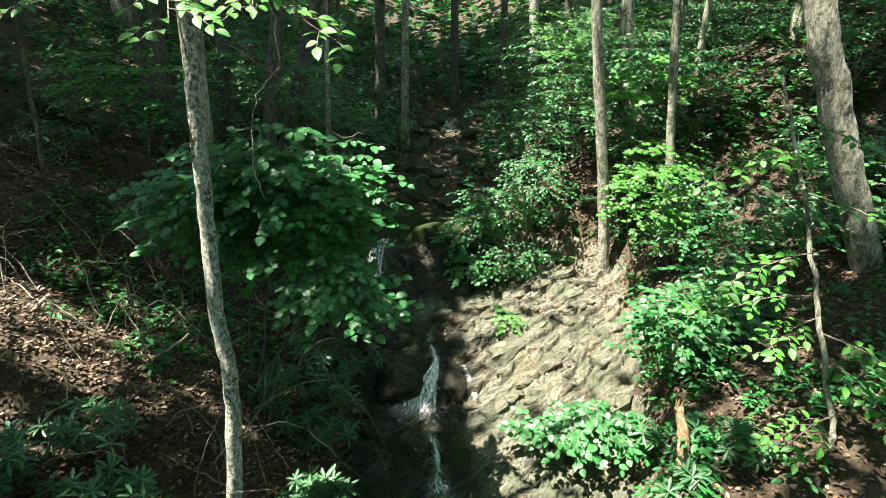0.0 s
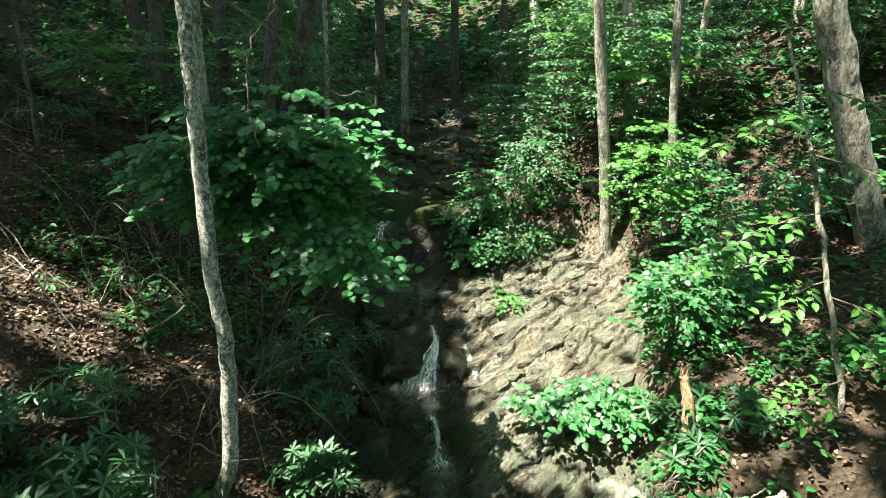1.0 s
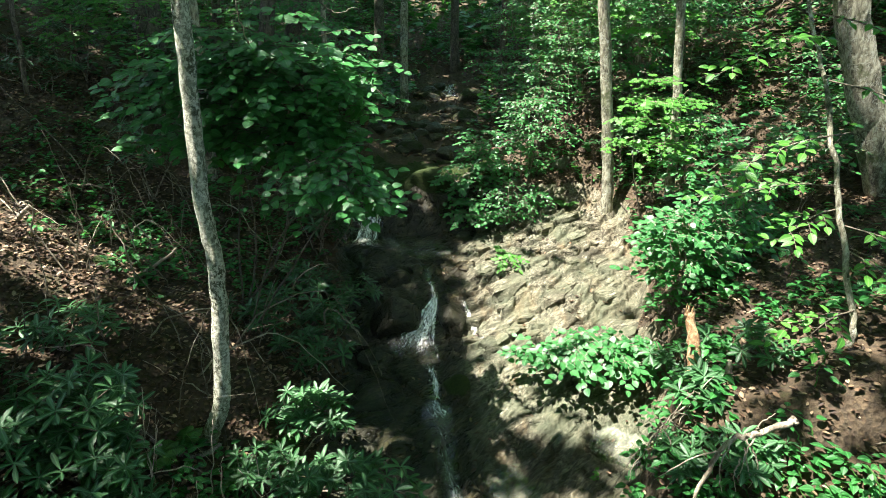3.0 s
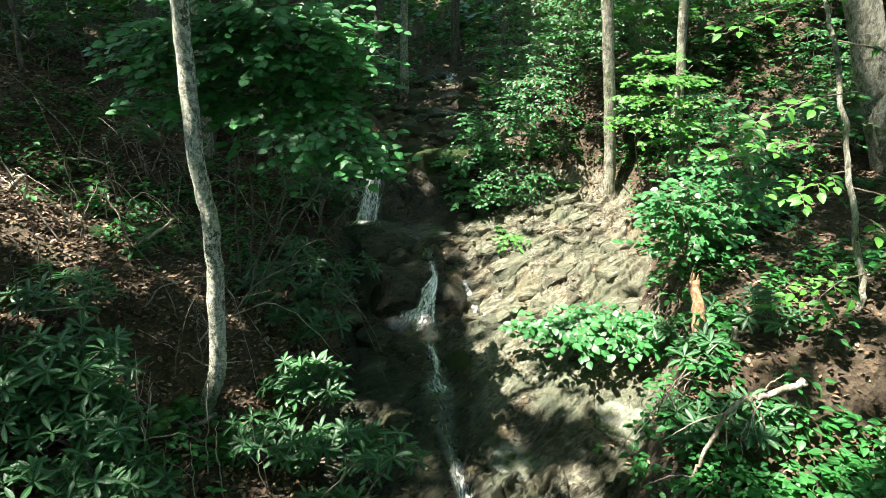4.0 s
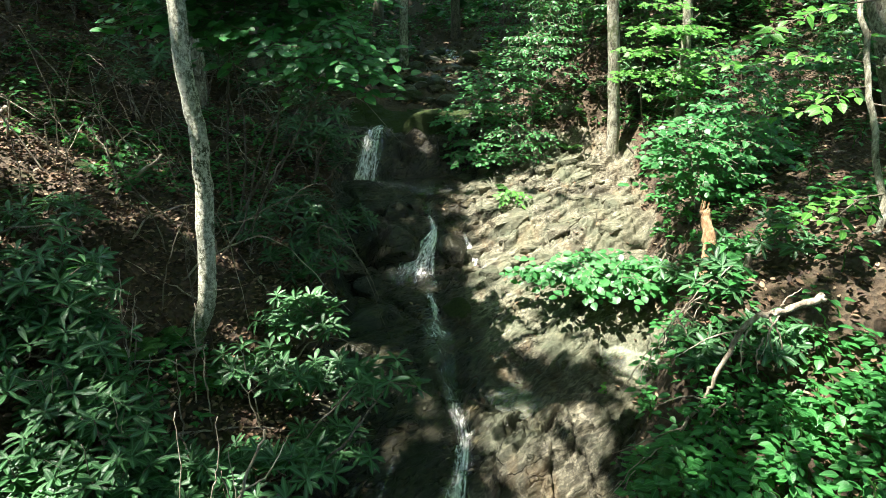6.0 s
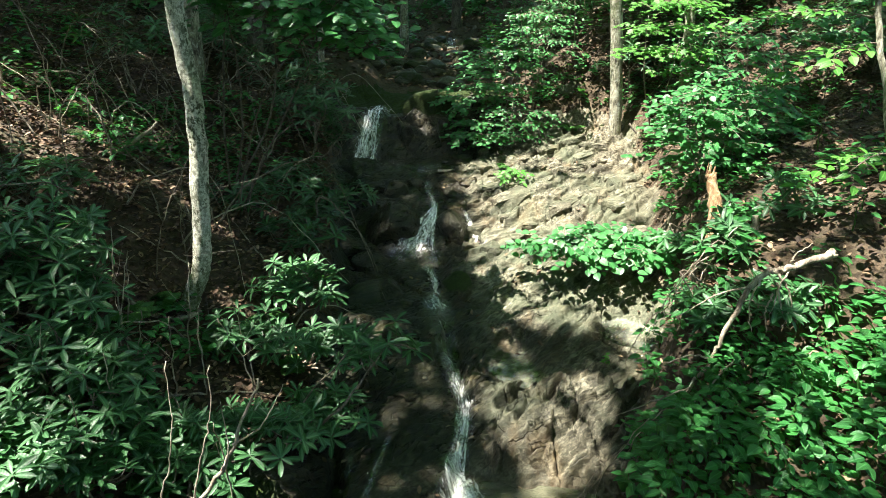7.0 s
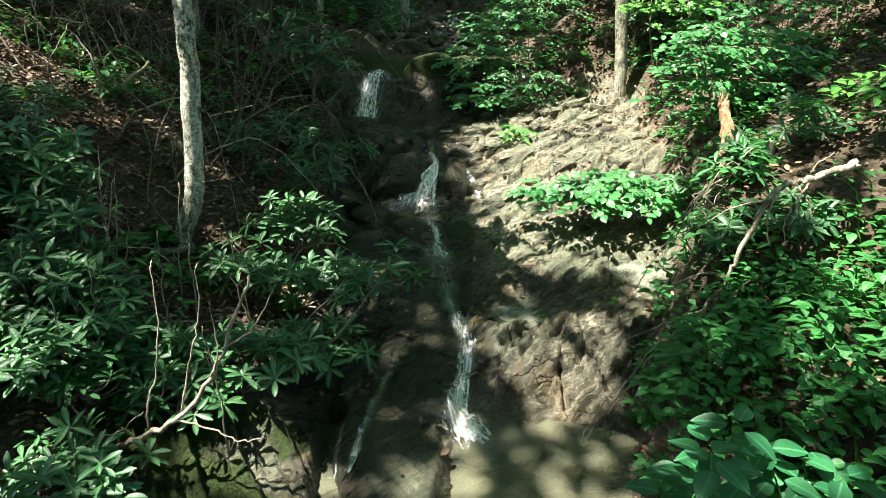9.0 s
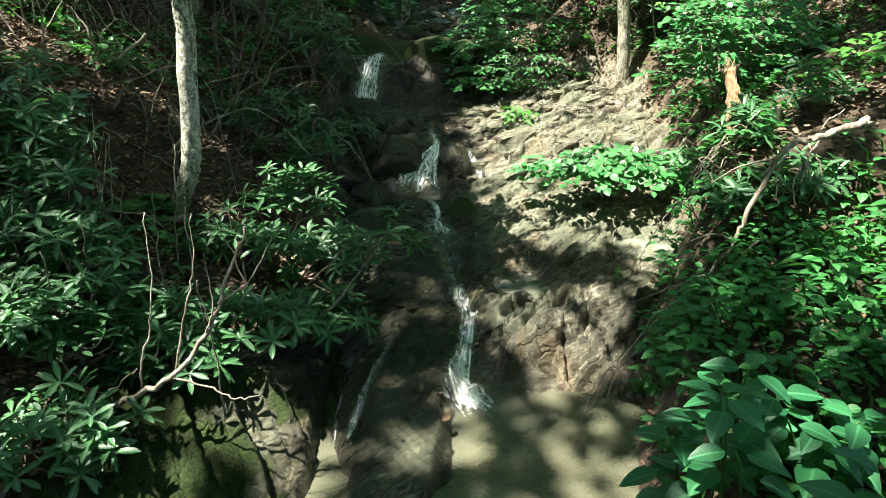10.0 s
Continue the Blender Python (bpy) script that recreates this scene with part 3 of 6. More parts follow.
    # the mossy shelf above the upper fall
    z = z + 0.28 * np.exp(-((x - 0.25) / 0.55) ** 2 - ((y - 9.1) / 0.45) ** 2)
    return z


def axis(fine0, fine1, step, lo, hi, grow=1.09):
    mid = np.arange(fine0, fine1, step)
    up, down, s = [mid[-1]], [mid[0]], step
    while up[-1] < hi or down[-1] > lo:
        s = min(s * grow, 4.0)
        if up[-1] < hi:
            up.append(up[-1] + s)
        if down[-1] > lo:
            down.append(down[-1] - s)
    return np.concatenate([down[:0:-1], mid, up[1:]])


SURVEY = []


def height(x, y):
    """The ground's height at a place, from the built sheet."""
    xs, ys, z = SURVEY[0]
    i, j = np.searchsorted(xs, x) - 1, np.searchsorted(ys, y) - 1
    a, b = (x - xs[i]) / (xs[i + 1] - xs[i]), (y - ys[j]) / (ys[j + 1] - ys[j])
    return float((z[j, i] * (1 - a) + z[j, i + 1] * a) * (1 - b) + (z[j + 1, i] * (1 - a) + z[j + 1, i + 1] * a) * b)


def build_land():
    xs, ys = axis(-1.5, 2.7, 0.011, -70, 70), axis(2.0, 9.2, 0.0125, -60, 95)
    gx, gy = np.meshgrid(xs, ys)
    z = land(gx, gy)
    nx = len(xs)
    SURVEY.append((xs, ys, z))
    idx = np.arange(len(xs) * len(ys)).reshape(len(ys), nx)
    quads = np.stack([idx[:-1, :-1], idx[:-1, 1:], idx[1:, 1:], idx[1:, :-1]], -1).reshape(-1, 4)
    v = np.stack([gx, gy, z], -1).reshape(-1, 3)
    rock = rock_mask(gx, gy).ravel()
    x, y = v[:, 0], v[:, 1]
    n = fbm(x * 3, y * 3, 4, 61)
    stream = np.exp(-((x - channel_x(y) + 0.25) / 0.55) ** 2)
    # Wetness, spread left of the slab to paint the deep shade there too.
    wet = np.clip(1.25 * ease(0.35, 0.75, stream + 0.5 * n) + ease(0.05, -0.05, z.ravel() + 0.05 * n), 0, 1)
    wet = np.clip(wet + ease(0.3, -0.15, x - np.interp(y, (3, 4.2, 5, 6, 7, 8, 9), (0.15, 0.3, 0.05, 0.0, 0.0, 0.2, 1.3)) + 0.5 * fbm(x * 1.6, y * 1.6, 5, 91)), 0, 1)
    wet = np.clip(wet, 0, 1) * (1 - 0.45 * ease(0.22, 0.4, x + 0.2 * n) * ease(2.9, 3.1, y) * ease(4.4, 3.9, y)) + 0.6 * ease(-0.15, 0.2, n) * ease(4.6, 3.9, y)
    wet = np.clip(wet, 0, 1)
    # The first term paints the cleft's shadow gap dark by way of wetness.
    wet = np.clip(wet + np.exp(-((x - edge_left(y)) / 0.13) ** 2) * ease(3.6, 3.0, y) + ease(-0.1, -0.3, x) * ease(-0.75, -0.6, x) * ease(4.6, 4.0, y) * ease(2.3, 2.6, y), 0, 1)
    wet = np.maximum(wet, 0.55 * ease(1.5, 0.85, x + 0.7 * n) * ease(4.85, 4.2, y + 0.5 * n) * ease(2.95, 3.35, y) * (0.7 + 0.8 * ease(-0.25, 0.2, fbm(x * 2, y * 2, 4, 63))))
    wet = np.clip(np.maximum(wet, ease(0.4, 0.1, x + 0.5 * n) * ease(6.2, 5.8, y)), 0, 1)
    rib = rib_mask(x, y)
    wet = wet * (1 - rib) + rib * (0.5 + 0.3 * ease(2.2, 2.8, y) + 0.5 * n)
    wet = np.clip(wet * (1 - 0.5 * ease(-0.75, -0.9, x) * ease(3.0, 2.6, y)), 0, 1)
    silt = ease(0.0, 0.25, x + 0.3 * n) * ease(0.12, -0.06, z.ravel() + 0.1 * n) * ease(3.4, 3.0, y)
    wet = wet * (1 - 0.85 * silt)
    moss = np.clip(0.3 * rib * (0.6 + 1.5 * n) + 1.1 * ease(-0.5, -0.75, x + 0.3 * n) * ease(3.0, 2.4, y) * (0.75 + 1.3 * n) + ease(8.7, 9.0, y) * ease(1.6, 1.1, x) + 0.3 * ease(1.2, 2.2, x + n) * ease(4.6, 6.0, y) * ease(8.0, 7.4, y), 0, 1)
    soil = np.clip(ease(0.75, 0.35, rock) + 0.3 * ease(1.6, 2.2, x + 0.6 * n) * ease(4.2, 5.2, y) + 0.5 * silt, 0, 1)
    pick = rock[quads].mean(1) > 0.5
    for name, mask, mat, lab in (("rock_slab", pick, ROCK, "bedded grey and tan stream rock, wet and painted darker for shade along the water"),
                                 ("ground", ~pick, SOIL, "steep forest floor of dark soil and leaf litter")):
        q = quads[mask]
        used, inv = np.unique(q, return_inverse=True)
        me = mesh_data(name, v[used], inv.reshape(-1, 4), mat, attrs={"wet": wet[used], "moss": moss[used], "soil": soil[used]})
        tagged(new(name, me), lab, "rock" if pick is mask else "ground", kind="structure")


build_land()


# ---- water ----
def pool(name, cx, cy, rx, ry, z, label, seed, mat=None):
    n = 40
    ang = np.arange(n) / n * 2 * np.pi
    k = 1 + 0.25 * fbm(np.cos(ang) * 1.5 + seed, np.sin(ang) * 1.5, 3, seed)
    rim = np.stack([cx + rx * k * np.cos(ang), cy + ry * k * np.sin(ang), np.full(n, z)], 1)
    v = [np.array([[cx, cy, z]])]
    for s in (0.35, 0.7, 1.0):
        v.append(np.array([cx, cy, z]) + (rim - np.array([cx, cy, z])) * s)
    v = np.vstack(v)
    f = []
    for i in range(0, n, 2):
        f.append((0, 1 + i, 1 + i + 1, 1 + (i + 2) % n))
    for ring in range(2):
        a, b = 1 + ring * n, 1 + (ring + 1) * n
        f += [(a + i, b + i, b + (i + 1) % n, a + (i + 1) % n) for i in range(n)]
    ob = tagged(new(name, mesh_data(name, v, f, mat or POOL)), label, "pool", kind="structure")
    ob.visible_shadow = False
    return ob


POOL_LEVEL = -0.085
pool("water_pool", 0.15, 1.9, 1.5, 1.22, POOL_LEVEL, "shallow murky tan pool at the foot of the falls", 3, POOL_MURKY)
pool("water_pool", -0.72, 7.8, 0.85, 0.62, 1.085, "dark still pool below the upper fall", 5)
pool("water_pool", 1.56, 4.27, 0.27, 0.3, 0.395, "small clear puddle in a hollow of the slab", 8)
pool("water_pool", 0.60, 4.02, 0.24, 0.3, 0.225, "small shallow puddle on the wet slab", 9)


def cascade(name, line, widths, label, foam, lift=0.02, seed=0):
    """A sheet of running water that follows the land along a line of x, y places."""
    r = np.random.default_rng(100 + seed)
    p = path_through([(x, y, 0) for x, y in line], 22)
    n = len(p)
    w = np.interp(np.linspace(0, 1, n), np.linspace(0, 1, len(widths)), widths)
    fo = np.interp(np.linspace(0, 1, n), np.linspace(0, 1, len(foam)), foam)
    t = unit(np.gradient(p[:, :2], axis=0))
    side = np.stack([t[:, 1], -t[:, 0]], 1)
    cols = 25
    us = np.linspace(-1, 1, cols)
    xy = p[:, None, :2] + side[:, None] * (us[None, :, None] * w[:, None, None])
    xy += 0.02 * np.stack([fbm(xy[..., 0] * 9, xy[..., 1] * 9, 3, seed), fbm(xy[..., 0] * 9 + 40, xy[..., 1] * 9, 3, seed)], -1)
    z = np.maximum(land(xy[..., 0], xy[..., 1]), np.where(xy[..., 1] < 3.2, POOL_LEVEL + 0.004, -9))
    for _ in range(2):
        z[1:-1] = np.maximum(z[1:-1], (z[:-2] + z[2:]) / 2)
    z = z + lift * (1 - us ** 2)[None] + 0.012 * fbm(xy[..., 0] * 30, xy[..., 1] * 12, 3, seed + 4) + 0.004
    along = np.concatenate([[0], np.cumsum(np.linalg.norm(np.diff(np.c_[p[:, :2], z[:, cols // 2]], axis=0), axis=1))])
    vs, fs, uvs, fms, count = [], [], [], [], 0

    def ribbon(px, py, pz, across, s, fm):
        nonlocal count
        a, b = px.shape
        idx = np.arange(a * b).reshape(a, b) + count
        vs.append(np.stack([px, py, pz], -1).reshape(-1, 3))
        fs.append(np.stack([idx[:-1, :-1], idx[:-1, 1:], idx[1:, 1:], idx[1:, :-1]], -1).reshape(-1, 4))
        uvs.append(np.stack([across, np.broadcast_to(s[:, None], (a, b))], -1).reshape(-1, 2))
        fms.append(fm.ravel())
        count += a * b

    ribbon(xy[..., 0], xy[..., 1], z, us[None] * w[:, None], along, 0.9 * fo[:, None] * (1 - np.abs(us[None]) ** 1.8))
    for k in range(int(4 + 26 * w.max())):
        u0, u1 = np.clip(r.normal(0, 0.42, 2), -0.95, 0.95)
        a, ln = int(r.uniform(0, 0.45) * n), int(r.uniform(0.3, 1.0) * n)
        b = min(n, a + max(8, ln))
        g = np.arange(a, b)
        s = (g - a) / max(1, len(g) - 1)
        uc = u0 + (u1 - u0) * s + 0.10 * fbm(along[g] * 7 + 13 * k, np.full(len(g), 1.7 * k), 3, seed)
        half = r.uniform(0.008, 0.026) * (0.4 + np.sin(np.pi * np.clip(s * 0.9 + 0.06, 0, 1)))
        e = np.linspace(-1, 1, 5)
        off = uc[:, None] * w[g][:, None] + e[None] * half[:, None]
        q = p[g][:, None, :2] + side[g][:, None] * off[..., None]
        zz = np.maximum(land(q[..., 0], q[..., 1]), np.where(q[..., 1] < 3.2, POOL_LEVEL + 0.004, -9))
        for _ in range(3):
            zz[1:-1] = np.maximum(zz[1:-1], (zz[:-2] + zz[2:]) / 2)
        zz = zz + r.uniform(0.012, 0.035) + 0.012 * (1 - e[None] ** 2)
        ribbon(q[..., 0], q[..., 1], zz, off + 3 * k, along[g], np.clip(fo[g][:, None] * r.uniform(0.85, 1.25), 0, 1.3) * (1 - np.abs(e[None]) ** 2) * np.ones((len(g), 5)) * np.sin(np.pi * np.clip(0.08 + 0.86 * s, 0, 1))[:, None] ** 0.5)
    v, f, uv, fm = np.vstack(vs), np.vstack(fs), np.vstack(uvs), np.concatenate(fms)
    ob = tagged(new(name, mesh_data(name, v, f, FALL, uv, "flow", attrs={"foam": fm})), label, "waterfall", kind="structure")
    ob.visible_shadow = False
    return ob


cascade("water_fall", [(-0.82, 8.95), (-0.9, 8.75), (-1.02, 8.55), (-1.12, 8.35), (-1.18, 8.15), (-1.12, 7.95)], (.08, .12, .16, .22, .28, .34), "upper white fall sliding down a dark ledge into a pool", (.5, 1.0, 1.1, 1.1, .4), 0.03, 1)
cascade("water_fall", [(-0.25, 7.3), (-0.2, 6.9), (-0.13, 6.6), (-0.12, 6.42), (-0.19, 6.15), (-0.27, 5.9), (-0.30, 5.72)], (.08, .07, .05, .07, .15, .25, .28), "middle white fall fanning out over a ledge", (.1, .3, .8, 1.1, 1.15, 1.05, .3), 0.03, 2)
cascade("water_fall", [(0.24, 6.55), (0.31, 6.34), (0.37, 6.1), (0.45, 5.86)], (.03, .03, .035, .08), "thin side trickle beside a dark boulder", (.5, .7, .75, .6), 0.02, 3)
cascade("water_fall", [(-0.2, 5.75), (-0.12, 5.4), (-0.07, 5.0), (-0.05, 4.75)], (.14, .08, .07, .14), "narrow white chute beside a mossy boulder", (.3, .85, .95, .5), 0.025, 4)
cascade("water_fall", [(-0.05, 4.75), (0.02, 4.3), (0.10, 3.9), (0.16, 3.6), (0.12, 3.25), (0.08, 3.02), (0.12, 2.85)], (.16, .10, .10, .08, .07, .10, .20), "lower fall running down a cleft into the pool", (.5, .6, .65, .8, 1.0, 1.2, 1.3), 0.02, 5)
cascade("water_fall", [(-0.36, 3.3), (-0.44, 2.95), (-0.48, 2.7), (-0.52, 2.5)], (.02, .025, .03, .07), "thin trickle on dark wet rock", (.3, .5, .75, .9), 0.012, 6)
cascade("water_fall", [(-0.60, 3.2), (-0.62, 2.8), (-0.62, 2.5)], (.02, .02, .03), "thin trickle on dark wet rock", (.25, .4, .5), 0.01, 7)
cascade("water_fall", [(0.3, 17.6), (0.25, 17.0), (0.2, 16.4)], (.2, .25, .35), "small white riffle far up the stream", (.8, 1, .8), 0.05, 8)
cascade("water_fall", [(0.05, 12.6), (0.05, 12.2), (0.0, 11.8)], (.2, .25, .3), "small white riffle up the stream", (.5, .8, .5), 0.04, 9)


cascade("water_fall", [(-0.16, 6.3), (-0.27, 6.1), (-0.42, 5.92), (-0.55, 5.75)], (.04, .08, .12, .16), "lacy white water spreading over a stone step", (.6, .95, .9, .3), 0.03, 12)
cascade("water_fall", [(0.07, 3.12), (0.11, 2.97), (0.17, 2.83), (0.24, 2.66)], (.08, .15, .20, .18), "white foam where the fall meets the pool", (1.1, 1.35, 1.2, .2), 0.05, 13)
cascade("water_fall", [(-0.12, 4.85), (-0.05, 4.72), (0.04, 4.62)], (.12, .18, .16), "foam line at the foot of the chute", (.7, 1.0, .1), 0.02, 14)


# ---- rocks ----
def boulder(place, size, label, seed, turn=0.0, wet=0.0, moss=0.0, soil=0.0, flat=0.0, tilt=(0, 0), name="boulder", group="", cuts=9, smooth=True):
    r = np.random.default_rng(seed)
    bm = bmesh.new()
    bmesh.ops.create_icosphere(bm, subdivisions=4 if max(size) > 0.1 else 2, radius=1.0)
    p = np.array([v.co[:] for v in bm.verts])
    for _ in range(cuts):
        nrm = unit(r.normal(0, 1, 3))
        c = r.uniform(0.5, 0.8) if cuts > 9 else r.uniform(0.62, 0.9)
        d = p @ nrm
        p = p - np.outer(np.clip(d - c, 0, None) * 0.92, nrm)
    p += 0.05 * np.stack([fbm(p[:, 0] * 2 + k * 9 + seed, p[:, 1] * 2 + p[:, 2] * 1.7, 4, seed + k) for k in range(3)], 1) * 2
    p[:, 2] += flat * 0.04 * np.floor(p[:, 2] * 5 + fbm(p[:, 0], p[:, 1], 2, seed))
    for v, c in zip(bm.verts, p * np.array(size)):
        v.co = c
    me = bpy.data.meshes.new(name)
    bm.to_mesh(me)
    bm.free()
    me.materials.append(ROCK)
    me.polygons.foreach_set("use_smooth", np.full(len(me.polygons), smooth, dtype=bool))
    nv = len(me.vertices)
    for key, val in (("wet", wet), ("moss", moss), ("soil", soil)):
        a = me.attributes.new(key, "FLOAT", "POINT")
        vals = np.full(nv, val, dtype=np.float32)
        if key == "moss" and moss:
            vals = (moss * ease(-0.3, 0.5, p[:, 2])).astype(np.float32)
        a.data.foreach_set("value", vals)
    ob = tagged(new(name, me), label, "rock", group)
    ob.matrix_world = pose(*place, tilt[0], tilt[1], turn)
    return ob


boulder((0.12, 5.12, 0.42), (0.17, 0.22, 0.19), "rounded boulder with a moss cap beside the falls", 11, 20, 0.8, 0.85)
# A high wet value also brings in the shade mixed into the rock colour.
boulder((0.12, 6.2, 0.66), (0.20, 0.34, 0.27), "wet boulder between two trickles, its black partly painted shade", 12, 15, 1.0, 0.1, cuts=14)
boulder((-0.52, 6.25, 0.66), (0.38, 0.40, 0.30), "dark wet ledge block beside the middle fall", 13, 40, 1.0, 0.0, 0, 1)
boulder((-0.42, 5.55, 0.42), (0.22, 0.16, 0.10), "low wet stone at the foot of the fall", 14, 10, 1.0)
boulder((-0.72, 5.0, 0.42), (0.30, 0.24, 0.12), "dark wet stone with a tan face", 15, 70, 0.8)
boulder((0.52, 5.75, 0.60), (0.13, 0.16, 0.09), "grey stone at the foot of the side trickle", 16, 30, 0.4)
boulder((-0.08, 8.85, 1.62), (0.62, 0.42, 0.42), "broad mossy ledge above the upper fall", 17, 10, 0.2, 1.0, 0.1, cuts=14)
boulder((0.55, 9.0, 1.72), (0.50, 0.35, 0.30), "mossy ledge half hidden by saplings", 18, -10, 0.3, 0.75, 0.2, cuts=22)
boulder((-0.58, 8.6, 1.3), (0.22, 0.22, 0.32), "dark wet block beside the upper fall", 19, 35, 1.0, 0.3)
boulder((-1.55, 8.6, 1.4), (0.25, 0.25, 0.4), "dark wet block beside the upper fall", 20, 75, 1.0, 0.2)
boulder((-3.15, 4.95, 1.85), (0.16, 0.13, 0.11), "small moss-covered stone on the leafy bank", 21, 0, 0, 1.0)
boulder((-3.35, 4.75, 1.85), (0.12, 0.10, 0.09), "small moss-covered stone on the leafy bank", 22, 0, 0, 1.0)
boulder((2.1, 9.35, 1.95), (0.3, 0.22, 0.2), "pale sunlit stone behind the tree foot", 23, 0, 0, 0.4)
_r = np.random.default_rng(5)
def plate(x, y, length, width, thick, turn, dip, lean, seed, wet=0.0, moss=0.0):
    """An angular plate of bedded rock: an uneven outline, a broken rim and a slightly domed top."""
    r = np.random.default_rng(seed)
    n = 9
    a = (np.arange(n) + r.uniform(-0.3, 0.3, n)) / n * 2 * np.pi
    k = r.uniform(0.78, 1.12, n)
    sq = 1 / np.maximum(np.abs(np.cos(a)), np.abs(np.sin(a))) ** 0.6
    out = np.stack([np.cos(a) * length / 2 * k * sq, np.sin(a) * width / 2 * k * sq], 1)
    rings = []
    for s, z in ((0.94, -1.2), (1.03, -0.35), (1.0, 0.22), (0.90, 0.42), (0.5, 0.50)):
        q = out * s + r.normal(0, 0.012, (n, 2)) * width * 4 * (z > -1)
        rings.append(np.c_[q, z * thick + r.normal(0, 0.05, n) * thick])
    v = np.vstack(rings + [[(0, 0, 0.52 * thick)]])
    f = [(i * n + j, i * n + (j + 1) % n, (i + 1) * n + (j + 1) % n, (i + 1) * n + j) for i in range(len(rings) - 1) for j in range(n)]
    f += [(4 * n + j, 4 * n + (j + 1) % n, len(v) - 1) for j in range(n)]
    me = bpy.data.meshes.new("stone")
    me.from_pydata(v.tolist(), [], f)
    me.materials.append(ROCK)
    for key, val in (("wet", wet), ("moss", moss), ("soil", 0.1)):
        me.attributes.new(key, "FLOAT", "POINT").data.foreach_set("value", np.full(len(v), val, dtype=np.float32))
    ob = tagged(new("stone", me), "tilted angular plate of pale bedded rock", "rock", "plates on the slab")
    ob.matrix_world = pose(x, y, height(x, y) + thick * 0.12, 0, 0, turn) @ pose(0, 0, 0, dip, lean, 0)
    return ob


_spots = []
for i in range(900):
    x, y = _r.uniform(0.3, 2.3), _r.uniform(5.7, 8.9)
    ln = 0.16 + 0.5 * _r.random() ** 1.4
    if x > edge_right(y) - 0.25 or len(_spots) >= 62 or any(math.hypot(x - a, (y - b) * 1.4) < 0.42 * (ln + c) for a, b, c in _spots):
        continue
    _spots.append((x, y, ln))
    plate(x, y, ln, ln * _r.uniform(0.4, 0.62), ln * _r.uniform(0.18, 0.3), _r.normal(38, 14), _r.normal(4, 10), _r.normal(-3, 9), 200 + i, 0.35 * (x < 0.5), 0.5 * (i % 6 == 0))
for i in range(40):
    y = _r.uniform(10.2, 17.5)
    x = channel_x(y) + _r.normal(0, 0.55)
    s = _r.uniform(0.1, 0.32)
    boulder((x, y, height(x, y) + s * 0.1), (s, s * 0.8, s * 0.55), "dark streambed stone with moss up the gully", 300 + i, _r.uniform(0, 180), 0.7, 0.5 * (i % 2), 0, 0, (0, 0), "stone", "stones up the stream")
for i in range(26):
    x, y = _r.uniform(-0.75, 1.2), _r.uniform(2.6, 5.6)
    s = _r.uniform(0.02, 0.05)
    boulder((x, y, height(x, y) + s * 0.2), (s, s * 0.7, s * 0.45), "small loose stone on the wet slab", 400 + i, _r.uniform(0, 180), 0.5, 0, 0, 0, (0, 0), "stone", "loose stones")


# ---- trees ----
CROWNS = []


def tree(name, points, r0, r1, bark, label, flare=0.5, sides=14, limbs=0, seed=0, roots=0):
    r = np.random.default_rng(1000 + seed)
    p = path_through(points, 7, r0 * 0.05, r)
    ob = thing(name, p[0], label, "tree")
    wood("trunk", [tube(p, r0, r1, sides, 0.035, r, flare)], bark, ob)
    CROWNS.append((ob, p[-1]))
    for k in range(limbs):
        i = int(r.uniform(0.35, 0.95) * (len(p) - 1))
        a = r.uniform(0, 6.283)
        ln = r.uniform(0.25, 0.7)
        d = np.array([math.cos(a), math.sin(a), r.uniform(0.1, 0.7)])
        q = path_through([p[i], p[i] + d * ln * 0.5, p[i] + d * ln + np.array([0, 0, 0.1])], 4, 0.012, r)
        wood("limb", [tube(q, r1 * 0.22, 0.003, 6)], bark, ob)
    for k in range(roots):
        a = k / roots * 6.283 + r.uniform(-0.3, 0.3)
        b = p[0][:2] + np.array([math.cos(a), math.sin(a)]) * r0 * 1.1
        e = p[0][:2] + np.array([math.cos(a + 0.2), math.sin(a + 0.2)]) * r0 * r.uniform(3, 4.5)
        q = path_through([(*p[0][:2], p[0][2] + 0.02), (*b, height(*b) + r0 * 0.25), (*((b + e) / 2), height(*((b + e) / 2)) + r0 * 0.15), (*e, height(*e) - 0.02)], 5)
        wood("root", [tube(q, r0 * 0.32, r0 * 0.06, 8, 0.05, r)], bark, ob)
    return ob


BIRCH = tree("birch_tree", [(-1.87, 3.75, 0.5), (-1.85, 3.75, 0.75), (-1.79, 3.75, 0.95), (-1.70, 3.76, 1.15), (-1.655, 3.75, 1.4), (-1.61, 3.75, 1.9), (-1.585, 3.75, 2.3), (-1.62, 3.75, 2.76), (-1.60, 3.75, 3.4), (-1.57, 3.75, 4.2), (-1.55, 3.75, 4.84), (-1.5, 3.8, 7), (-1.3, 4.0, 10.5)],
             0.067, 0.045, BARK_PALE, "slender pale birch with mossy bent foot", 0.35, 18, 0, 1, 0)
tree("forest_tree", [(2.49, 8.38, 1.22), (2.47, 8.36, 1.5), (2.42, 8.34, 2.2), (2.26, 8.3, 3.6), (2.07, 8.3, 5.26), (1.9, 8.3, 7.5), (1.8, 8.3, 11)], 0.092, 0.064, BARK_GREY, "grey-barked tree rooted at the edge of the sunlit slab", 0.6, 16, 0, 2, 0)
